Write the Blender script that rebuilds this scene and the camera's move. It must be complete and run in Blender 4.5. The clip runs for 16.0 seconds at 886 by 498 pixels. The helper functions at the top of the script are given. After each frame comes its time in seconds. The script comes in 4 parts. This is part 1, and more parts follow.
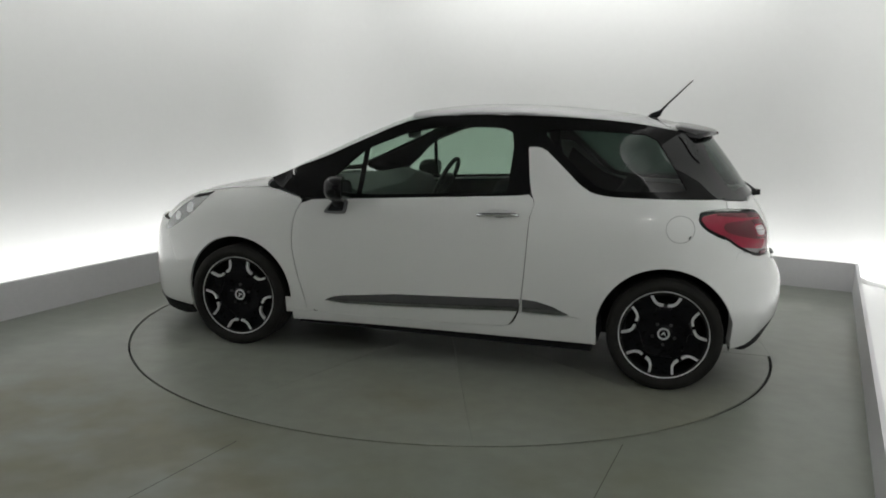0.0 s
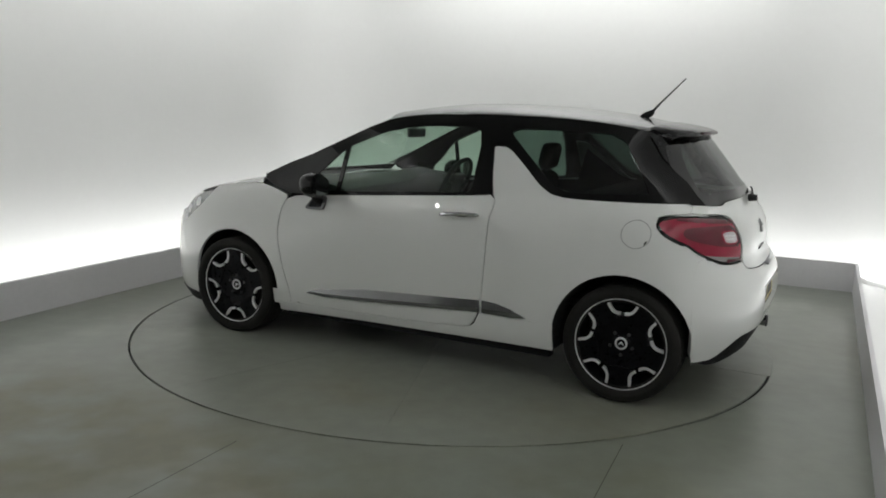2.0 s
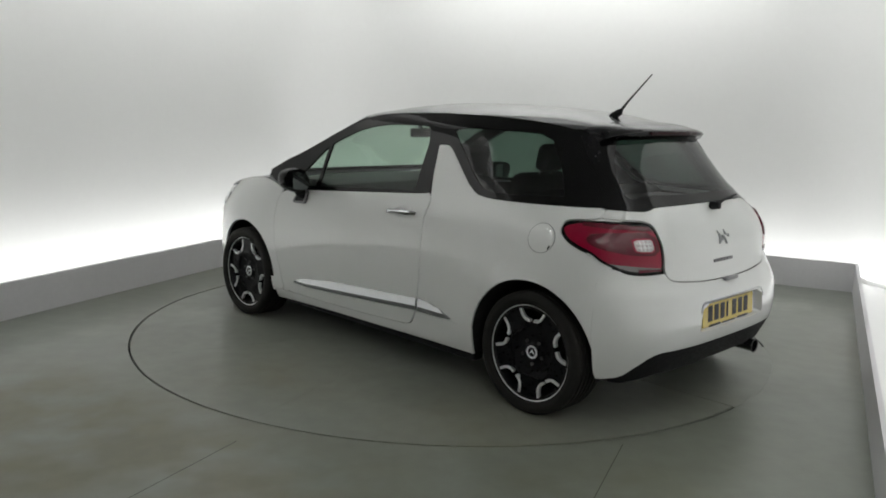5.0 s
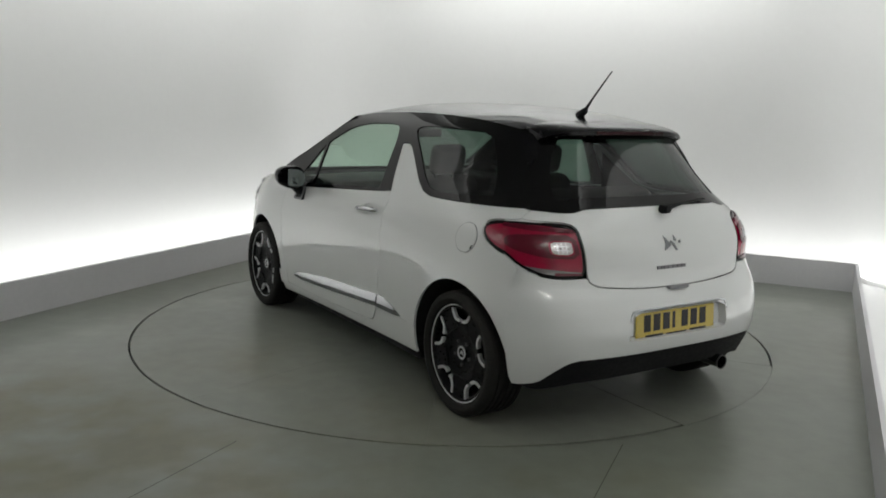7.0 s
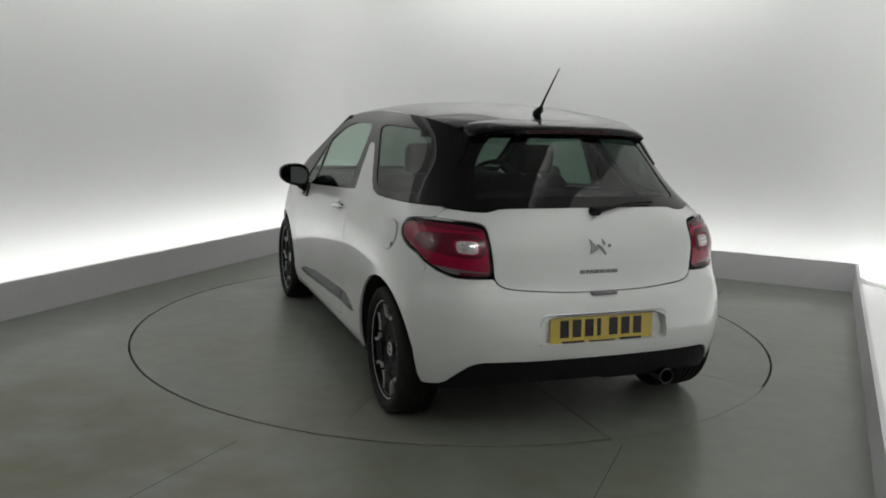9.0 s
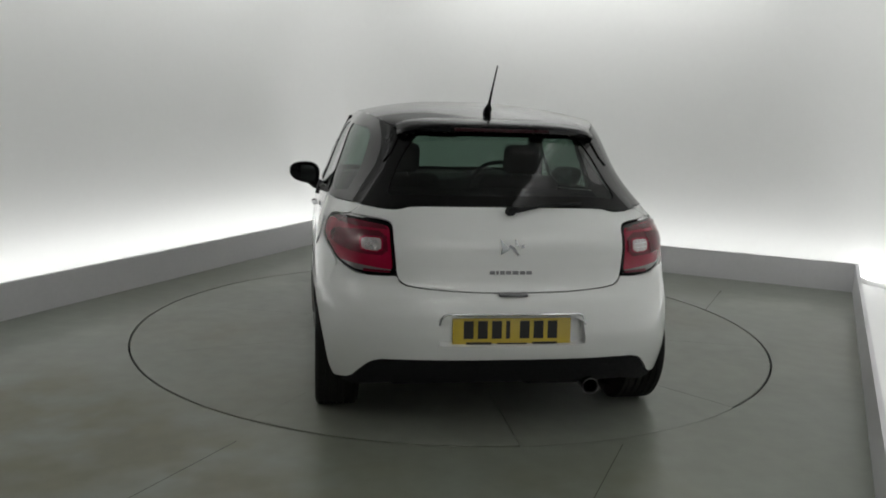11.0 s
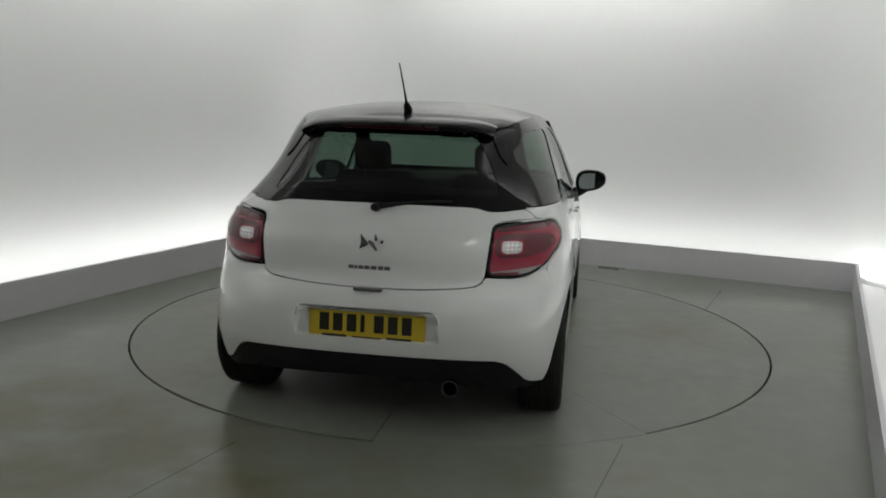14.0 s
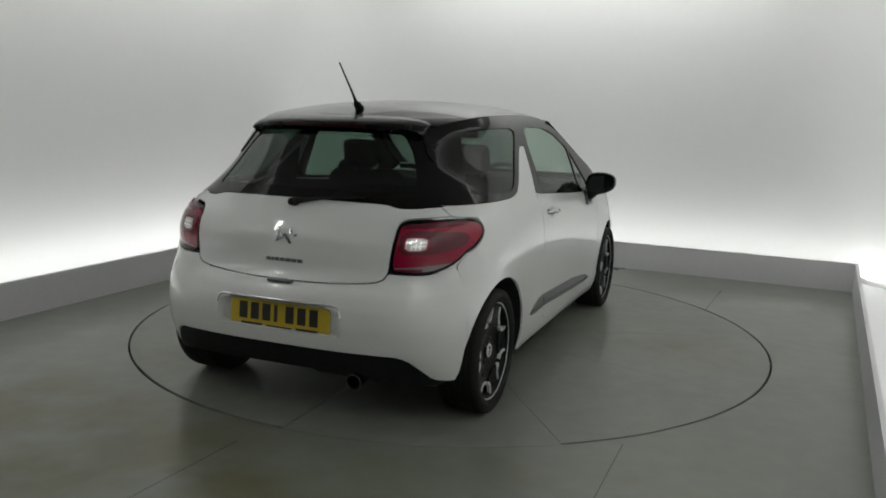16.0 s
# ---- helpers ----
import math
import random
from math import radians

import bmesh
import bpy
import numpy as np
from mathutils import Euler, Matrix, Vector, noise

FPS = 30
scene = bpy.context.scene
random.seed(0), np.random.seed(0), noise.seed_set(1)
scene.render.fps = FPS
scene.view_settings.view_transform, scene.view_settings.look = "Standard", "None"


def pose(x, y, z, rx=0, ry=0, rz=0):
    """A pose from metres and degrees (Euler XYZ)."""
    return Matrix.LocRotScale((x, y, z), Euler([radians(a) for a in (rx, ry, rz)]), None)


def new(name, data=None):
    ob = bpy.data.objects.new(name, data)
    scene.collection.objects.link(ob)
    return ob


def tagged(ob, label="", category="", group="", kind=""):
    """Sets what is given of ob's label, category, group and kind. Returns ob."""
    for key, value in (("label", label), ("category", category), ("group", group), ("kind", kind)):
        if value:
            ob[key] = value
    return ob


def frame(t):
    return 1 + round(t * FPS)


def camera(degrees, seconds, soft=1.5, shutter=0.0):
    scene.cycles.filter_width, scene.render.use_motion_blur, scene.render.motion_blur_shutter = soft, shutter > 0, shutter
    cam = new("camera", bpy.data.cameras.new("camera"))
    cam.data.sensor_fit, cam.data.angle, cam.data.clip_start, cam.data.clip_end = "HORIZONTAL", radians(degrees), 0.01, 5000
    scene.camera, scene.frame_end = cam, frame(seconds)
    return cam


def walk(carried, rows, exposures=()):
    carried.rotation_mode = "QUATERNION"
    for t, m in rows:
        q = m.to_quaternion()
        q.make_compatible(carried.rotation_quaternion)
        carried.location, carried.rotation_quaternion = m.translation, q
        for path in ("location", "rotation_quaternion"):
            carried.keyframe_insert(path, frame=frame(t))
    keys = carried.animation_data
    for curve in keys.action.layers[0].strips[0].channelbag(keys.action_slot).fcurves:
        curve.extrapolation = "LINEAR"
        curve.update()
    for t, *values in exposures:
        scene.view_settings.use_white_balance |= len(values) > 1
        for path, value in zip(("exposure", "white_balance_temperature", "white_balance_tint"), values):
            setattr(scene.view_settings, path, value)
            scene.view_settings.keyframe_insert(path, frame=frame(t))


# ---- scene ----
cam = camera(56.825, 16.0, soft=1.8)
RIGHT = Vector((0.99942645, 0.01635571, 0.02965244))
UP = Vector((-0.03200065, 0.16968093, 0.98497936))
BACK = -Vector((-0.01107858, 0.98536332, -0.17010701))
EYE = Vector((0.0, -5.366, 1.440))
CAM_POSE = Matrix.Translation(EYE) @ Matrix((RIGHT, UP, BACK)).transposed().to_4x4()
walk(cam, [(0.0, CAM_POSE), (16.0, CAM_POSE)], exposures=[(0.0, 0.25), (4.0, 0.28), (7.0, 0.21), (9.0, 0.06), (12.0, 0.01), (16.0, -0.02)])


def heading(t):
    """Degrees by which the turntable and the car on it are turned at t seconds."""
    return 165.38 - 5.93485 * t - 0.0071779 * t * t


TURN = [(float(t), pose(0, 0, 0, 0, 0, heading(t))) for t in range(17)]
PIVOT = (0.155, -0.047)      # the turntable's axis in the car's own plan
RING = 2.024                 # the turntable's radius

# ---- world and lamps ----
world = bpy.data.worlds.new("world")
scene.world = world
world.use_nodes = True
world.node_tree.nodes["Background"].inputs[0].default_value = (0.9, 0.95, 1.0, 1)
world.node_tree.nodes["Background"].inputs[1].default_value = 0.02

# the room's own axes: "along" the side walls, "across" from wall to wall
AL = Vector((0.397, 0.918, 0)).normalized()
AC = Vector((AL.y, -AL.x, 0))


def room(a, b, z=0.0):
    return AL * a + AC * b + Vector((0, 0, z))


HALF, END, START = 2.53, 2.70, -6.6     # kerb's inner faces
KERB_H, KERB_T, GAP = 0.245, 0.024, 0.386
EAST_B, EAST_SLOPE = 2.4985, 0.0148     # the east kerb stands a little askew
CEIL = 3.3
COVE_W, WALL_FILL_W = 1.95, 54.0


def strip_lamp(name, a0, b0, a1, b1, z, width, watts, aim, colour=(0.985, 1.0, 0.975)):
    """A long rectangular lamp from one plan point to the other, which shines towards aim."""
    p, q = room(a0, b0, z), room(a1, b1, z)
    lamp = bpy.data.lights.new(name, "AREA")
    lamp.shape, lamp.size, lamp.size_y = "RECTANGLE", (q - p).length, width
    lamp.energy, lamp.color = watts, colour
    ob = new(name, lamp)
    x = (q - p).normalized()
    zz = -aim.normalized()
    y = zz.cross(x).normalized()
    zz = x.cross(y)
    ob.matrix_world = Matrix.Translation((p + q) / 2) @ Matrix((x, y, zz)).transposed().to_4x4()
    return ob


OFF = HALF + KERB_T + 0.10


def east(a):
    """The east kerb's inner face."""
    return EAST_B + EAST_SLOPE * a


UPWARD, DOWNWARD = Vector((0, 0, 1)), Vector((0, 0, -1))
strip_lamp("cove_lamp", -4.6, -OFF, END, -OFF, 0.10, 0.08, COVE_W * 9, UPWARD - AC * 0.35)
strip_lamp("cove_lamp", -4.6, east(-4.6) + 0.085, END + 0.30, east(END) + 0.09, 0.09, 0.10, COVE_W * 9, UPWARD + AC * 0.35)
strip_lamp("cove_lamp", END + KERB_T + 0.10, -HALF, END + KERB_T + 0.10, HALF + 0.04, 0.10, 0.08, COVE_W * 5, UPWARD + AL * 0.35)
# unseen strips added under the ceiling to brighten the walls; they shine outwards only
strip_lamp("wall_washer", -6.2, -2.05, 2.1, -2.05, CEIL - 0.10, 0.25, WALL_FILL_W * 0.92, DOWNWARD * 0.22 - AC)
strip_lamp("wall_washer", -6.2, 2.05, 2.1, 2.05, CEIL - 0.10, 0.25, WALL_FILL_W * 1.08, DOWNWARD * 0.22 + AC)
strip_lamp("wall_washer", 2.1, -1.8, 2.1, 1.8, CEIL - 0.10, 0.25, WALL_FILL_W * 0.53, DOWNWARD * 0.22 + AL)

# ---- materials ----


def node_mat(name):
    m = bpy.data.materials.new(name)
    m.use_nodes = True
    return m, m.node_tree.nodes, m.node_tree.links, m.node_tree.nodes["Principled BSDF"]


def surface(name, colour, rough=0.5, metal=0.0, coat=0.0, vary=0.06, scale=6.0, fine=60.0, bump=0.0, bump_scale=200.0, spec=0.5):
    """A surface whose colour and gloss vary at two scales, with fine relief."""
    m, n, l, b = node_mat(name)
    tc = n.new("ShaderNodeTexCoord")
    big, small = n.new("ShaderNodeTexNoise"), n.new("ShaderNodeTexNoise")
    big.inputs["Scale"].default_value, small.inputs["Scale"].default_value = scale, fine
    big.inputs["Detail"].default_value = small.inputs["Detail"].default_value = 5
    l.new(tc.outputs["Object"], big.inputs["Vector"])
    l.new(tc.outputs["Object"], small.inputs["Vector"])
    mix = n.new("ShaderNodeMath")
    mix.operation = "ADD"
    l.new(big.outputs["Fac"], mix.inputs[0])
    l.new(small.outputs["Fac"], mix.inputs[1])
    ramp = n.new("ShaderNodeMapRange")
    ramp.inputs["From Min"].default_value, ramp.inputs["From Max"].default_value = 0.6, 1.4
    ramp.inputs["To Min"].default_value, ramp.inputs["To Max"].default_value = 1 - vary, 1 + vary
    l.new(mix.outputs[0], ramp.inputs["Value"])
    mul = n.new("ShaderNodeVectorMath")
    mul.operation = "SCALE"
    mul.inputs[0].default_value = colour
    l.new(ramp.outputs["Result"], mul.inputs["Scale"])
    l.new(mul.outputs["Vector"], b.inputs["Base Color"])
    rr = n.new("ShaderNodeMapRange")
    rr.inputs["From Min"].default_value, rr.inputs["From Max"].default_value = 0.3, 0.7
    rr.inputs["To Min"].default_value, rr.inputs["To Max"].default_value = rough * 0.85, min(1, rough * 1.15)
    l.new(small.outputs["Fac"], rr.inputs["Value"])
    l.new(rr.outputs["Result"], b.inputs["Roughness"])
    b.inputs["Metallic"].default_value = metal
    b.inputs["Specular IOR Level"].default_value = spec
    b.inputs["Coat Weight"].default_value = coat
    b.inputs["Coat Roughness"].default_value = 0.02
    if bump:
        nz, bp = n.new("ShaderNodeTexNoise"), n.new("ShaderNodeBump")
        nz.inputs["Scale"].default_value = bump_scale
        l.new(tc.outputs["Object"], nz.inputs["Vector"])
        l.new(nz.outputs["Fac"], bp.inputs["Height"])
        bp.inputs["Strength"].default_value, bp.inputs["Distance"].default_value = bump, 0.004
        l.new(bp.outputs["Normal"], b.inputs["Normal"])
    return m


def glass(name, tint, gloss=0.02):
    """A thin pane: tinted see-through glass with a mirror gloss on it."""
    m, n, l, b = node_mat(name)
    n.remove(b)
    clear, shine, mix, face = n.new("ShaderNodeBsdfTransparent"), n.new("ShaderNodeBsdfGlossy"), n.new("ShaderNodeMixShader"), n.new("ShaderNodeLayerWeight")
    steep, fres = n.new("ShaderNodeMath"), n.new("ShaderNodeMath")
    clear.inputs["Color"].default_value = (*tint, 1)
    shine.inputs["Roughness"].default_value = gloss
    face.inputs["Blend"].default_value = 0.5
    steep.operation, fres.operation = "POWER", "MULTIPLY_ADD"
    steep.inputs[1].default_value = 5.0
    fres.inputs[1].default_value, fres.inputs[2].default_value = 0.85, 0.050
    l.new(face.outputs["Facing"], steep.inputs[0])
    l.new(steep.outputs[0], fres.inputs[0])
    l.new(fres.outputs[0], mix.inputs[0])
    l.new(clear.outputs[0], mix.inputs[1])
    l.new(shine.outputs[0], mix.inputs[2])
    l.new(mix.outputs[0], n["Material Output"].inputs[0])
    return m


def floor_paint(name, colour, brown, rough, stains=(), worn=()):
    """Worn grey floor paint with brownish stains, scuffs and polished patches. stains, worn: (x, y, reach) of single marks."""
    m, n, l, b = node_mat(name)
    tc = n.new("ShaderNodeTexCoord")

    def noise_of(scale, detail, dist=0.0):
        nz = n.new("ShaderNodeTexNoise")
        nz.inputs["Scale"].default_value, nz.inputs["Detail"].default_value, nz.inputs["Distortion"].default_value = scale, detail, dist
        l.new(tc.outputs["Object"], nz.inputs["Vector"])
        return nz.outputs["Fac"]

    def span(value, a, z, lo, hi):
        r = n.new("ShaderNodeMapRange")
        for k, v in zip(("From Min", "From Max", "To Min", "To Max"), (a, z, lo, hi)):
            r.inputs[k].default_value = v
        l.new(value, r.inputs["Value"])
        return r.outputs["Result"]

    stain = n.new("ShaderNodeMix")
    stain.data_type = "RGBA"
    stain.inputs["A"].default_value, stain.inputs["B"].default_value = (*colour, 1), (*brown, 1)

    def marks(places, base):
        """base, raised towards each place."""
        ragged = span(noise_of(2.6, 3), 0.28, 0.75, 0.0, 1.1)
        for x, y, reach in places:
            d, add = n.new("ShaderNodeVectorMath"), n.new("ShaderNodeMath")
            d.operation, add.operation, add.use_clamp = "DISTANCE", "MULTIPLY_ADD", True
            d.inputs[1].default_value = (x, y, 0)
            l.new(tc.outputs["Object"], d.inputs[0])
            l.new(span(d.outputs["Value"], 0.0, reach, 1.0, 0.0), add.inputs[0])
            l.new(ragged, add.inputs[1])
            l.new(base, add.inputs[2])
            base = add.outputs[0]
        return base

    l.new(marks(stains, span(noise_of(0.55, 3, 0.3), 0.40, 0.85, 0.0, 0.5)), stain.inputs["Factor"])
    pale = n.new("ShaderNodeMix")
    pale.data_type = "RGBA"
    pale.inputs["B"].default_value = (*(c * 1.45 for c in colour), 1)
    l.new(stain.outputs["Result"], pale.inputs["A"])
    l.new(marks(worn, span(noise_of(2.2, 3), 0.25, 0.75, 0.0, 0.08)), pale.inputs["Factor"])
    grain = n.new("ShaderNodeMix")
    grain.data_type, grain.blend_type = "RGBA", "MULTIPLY"
    grain.inputs["Factor"].default_value = 1.0
    l.new(pale.outputs["Result"], grain.inputs["A"])
    l.new(span(noise_of(9, 6), 0.25, 0.75, 0.90, 1.08), grain.inputs["B"])
    l.new(grain.outputs["Result"], b.inputs["Base Color"])
    l.new(span(noise_of(1.6, 3), 0.25, 0.75, rough * 0.85, rough * 1.15), b.inputs["Roughness"])
    bp = n.new("ShaderNodeBump")
    bp.inputs["Strength"].default_value, bp.inputs["Distance"].default_value = 0.08, 0.002
    l.new(noise_of(45, 5), bp.inputs["Height"])
    l.new(bp.outputs["Normal"], b.inputs["Normal"])
    return m


def glow(name, colour, strength):
    m, n, l, b = node_mat(name)
    b.inputs["Base Color"].default_value = (*colour, 1)
    b.inputs["Emission Color"].default_value = (*colour, 1)
    b.inputs["Emission Strength"].default_value = strength
    return m


FLOOR = floor_paint("floor_paint", (0.203, 0.219, 0.189), (0.140, 0.133, 0.077), 0.31,
                    stains=[(-1.7, -1.75, 1.2), (-1.35, -2.3, 0.9), (-0.6, -2.5, 0.7), (-2.3, -1.9, 0.9), (0.6, -2.6, 0.6)], worn=[(2.3, 0.95, 0.6), (2.75, 0.9, 0.6), (-2.3, -0.4, 0.6), (1.6, 1.75, 0.6)])
DISC = floor_paint("turntable_paint", (0.222, 0.238, 0.206), (0.192, 0.187, 0.134), 0.38, stains=[(-0.2, 1.5, 0.7), (-1.2, 1.2, 0.6), (0.2, -1.5, 0.5)], worn=[(1.2, 1.1, 0.5)])
WALL = surface("wall_paint", (0.80, 0.80, 0.795), 0.6, vary=0.015, scale=0.8, fine=20, bump=0.03, bump_scale=80)
KERBM = surface("kerb_paint", (0.70, 0.69, 0.71), 0.5, vary=0.04, scale=2.0, fine=30)
PIT = surface("pit_shade", (0.012, 0.012, 0.012), 0.9)
WHITE = surface("white_car_paint", (0.73, 0.74, 0.73), 0.35, coat=1.0, vary=0.012, scale=3, fine=300)
BLACK = surface("gloss_black_paint", (0.006, 0.006, 0.007), 0.22, coat=0.6, vary=0.1, fine=200)
ROOFM = surface("black_roof_paint", (0.006, 0.006, 0.008), 0.25, spec=0.1, coat=0.6, vary=0.1, fine=300)
FRIT = surface("black_glass_border", (0.004, 0.004, 0.004), 0.03, vary=0.1, spec=0.24)
TRIM = surface("black_plastic_trim", (0.010, 0.010, 0.011), 0.62, vary=0.15, bump=0.15, bump_scale=600, spec=0.2)
UNDER = surface("underbody_black", (0.006, 0.006, 0.006), 0.9, vary=0.3)
CHROME = surface("chrome", (0.66, 0.67, 0.68), 0.06, metal=1.0, vary=0.03)
DARKCHROME = surface("dark_chrome", (0.30, 0.31, 0.32), 0.16, metal=1.0, vary=0.05)
RUBBER = surface("tyre_rubber", (0.016, 0.0155, 0.014), 0.75, vary=0.25, bump=0.2, bump_scale=300, spec=0.22)
RIMBLACK = surface("black_alloy", (0.004, 0.004, 0.005), 0.3, vary=0.1, spec=0.16)
RIMCUT = surface("diamond_cut_alloy", (0.74, 0.75, 0.76), 0.36, metal=0.35, vary=0.05, fine=150)
CLOTH = surface("dark_seat_cloth", (0.007, 0.007, 0.008), 0.95, vary=0.25, bump=0.3, bump_scale=400)
DASH = surface("dashboard_plastic", (0.03, 0.03, 0.032), 0.6, vary=0.15, bump=0.2, bump_scale=500)
PANE = glass("green_tinted_glass", (0.62, 0.74, 0.66))
DARKPANE = glass("privacy_glass", (0.145, 0.205, 0.178))
SCREENPANE = glass("windscreen_glass", (0.66, 0.78, 0.70))
RED = surface("red_lamp_lens", (0.29, 0.003, 0.030), 0.16, coat=0.6, spec=0.2, vary=0.08, scale=30, fine=200)
DEEPRED = surface("dark_red_lamp_band", (0.105, 0.001, 0.013), 0.2, coat=0.25, vary=0.1)
DIMRED = surface("unlit_brake_light", (0.022, 0.001, 0.004), 0.3, spec=0.2, vary=0.1)
CLEARLENS = surface("clear_lamp_lens", (0.62, 0.56, 0.57), 0.14, metal=0.3, coat=1.0, vary=0.12, fine=120)
YELLOW = surface("yellow_plate", (0.52, 0.38, 0.030), 0.32, coat=0.4, vary=0.04)
INK = surface("plate_black", (0.012, 0.011, 0.008), 0.5)
HEADLENS = surface("headlamp_lens", (0.50, 0.51, 0.52), 0.12, metal=0.5, coat=1.0, vary=0.25, scale=18, fine=90)
STEEL = surface("brake_steel", (0.10, 0.10, 0.10), 0.45, metal=0.8)
GREY = surface("satin_grey_trim", (0.20, 0.20, 0.21), 0.35, metal=0.6)
MIRROR = surface("mirror_glass", (0.15, 0.17, 0.165), 0.03, metal=1.0, vary=0.0)
REFLECTOR = surface("lamp_reflector", (0.85, 0.86, 0.88), 0.08, metal=1.0, vary=0.1, fine=80)
SPOILERM = surface("spoiler_paint", (0.005, 0.005, 0.006), 0.25, spec=0.1, coat=0.3, vary=0.1)
SMOKE = surface("smoked_clear_lens", (0.22, 0.20, 0.20), 0.14, metal=0.3, coat=0.6, vary=0.12, fine=120)
STRIPM = surface("side_strip_metal", (0.36, 0.365, 0.37), 0.12, metal=1.0, vary=0.04)
# ---- building helpers ----


def link_mesh(name, verts, faces, material, parent=None, normals=None, label="", smooth=True):
    me = bpy.data.meshes.new(name)
    me.from_pydata([tuple(v) for v in verts], [], [tuple(f) for f in faces])
    me.materials.append(material)
    if smooth:
        me.polygons.foreach_set("use_smooth", [True] * len(me.polygons))
    if normals is not None:
        me.normals_split_custom_set_from_vertices([tuple(v) for v in normals])
    me.update()
    ob = new(name, me)
    if parent:
        ob.parent = parent
    if label:
        ob["label"] = label
    return ob


def part(name, bm, material, parent, label="", smooth=False, sharp=35):
    me = bpy.data.meshes.new(name)
    bmesh.ops.recalc_face_normals(bm, faces=bm.faces)
    if smooth:
        for f in bm.faces:
            f.smooth = True
        for e in bm.edges:
            if len(e.link_faces) == 2 and e.calc_face_angle(0) > radians(sharp):
                e.smooth = False
    bm.to_mesh(me)
    bm.free()
    me.materials.append(material)
    ob = new(name, me)
    if parent:
        ob.parent = parent
    if label:
        ob["label"] = label
    return ob


def box_bm(size, at=(0, 0, 0), bevel=0.0, seg=2, turn=None):
    bm = bmesh.new()
    bmesh.ops.create_cube(bm, size=1.0)
    bmesh.ops.scale(bm, vec=size, verts=bm.verts)
    if bevel:
        bmesh.ops.bevel(bm, geom=bm.edges[:], offset=bevel, segments=seg, profile=0.5, affect="EDGES")
    m = Matrix.Translation(at) @ (turn or Matrix())
    bmesh.ops.transform(bm, matrix=m, verts=bm.verts)
    return bm


def tube_bm(points, radii, sides=10, caps=True):
    """A round bar along points."""
    bm = bmesh.new()
    pts = [Vector(p) for p in points]
    rings = []
    for i, p in enumerate(pts):
        d = (pts[min(i + 1, len(pts) - 1)] - pts[max(i - 1, 0)]).normalized()
        u = d.orthogonal().normalized() if not rings else (uo - d * uo.dot(d)).normalized()
        uo = u
        v = d.cross(u)
        r = radii[i] if isinstance(radii, (list, tuple)) else radii
        rings.append([bm.verts.new(p + (u * math.cos(a) + v * math.sin(a)) * r) for a in (2 * math.pi * k / sides for k in range(sides))])
    for a, b in zip(rings, rings[1:]):
        for k in range(sides):
            bm.faces.new((a[k], a[(k + 1) % sides], b[(k + 1) % sides], b[k]))
    if caps:
        bm.faces.new(rings[0][::-1])
        bm.faces.new(rings[-1])
    return bm


def lathe_bm(profile, steps=48, closed=False):
    """Turns (radius, y) pairs about the y axis."""
    bm = bmesh.new()
    rings = []
    for r, y in profile:
        rings.append([bm.verts.new((r * math.cos(a), y, r * math.sin(a))) for a in (2 * math.pi * k / steps for k in range(steps))])
    pairs = list(zip(rings, rings[1:])) + ([(rings[-1], rings[0])] if closed else [])
    for a, b in pairs:
        for k in range(steps):
            bm.faces.new((a[k], a[(k + 1) % steps], b[(k + 1) % steps], b[k]))
    return bm


def moved(bm, m):
    bmesh.ops.transform(bm, matrix=m, verts=bm.verts)
    return bm


# ---- room ----


def slab(name, corners, z0, z1, material, label="", kind="structure", smooth=False):
    """An upright prism over plan points given in the room's axes."""
    bm = bmesh.new()
    lo = [bm.verts.new(room(a, b, z0)) for a, b in corners]
    hi = [bm.verts.new(room(a, b, z1)) for a, b in corners]
    k = len(corners)
    bm.faces.new(lo[::-1])
    bm.faces.new(hi)
    for i in range(k):
        bm.faces.new((lo[i], lo[(i + 1) % k], hi[(i + 1) % k], hi[i]))
    return tagged(part(name, bm, material, None, smooth=smooth), label, kind=kind)


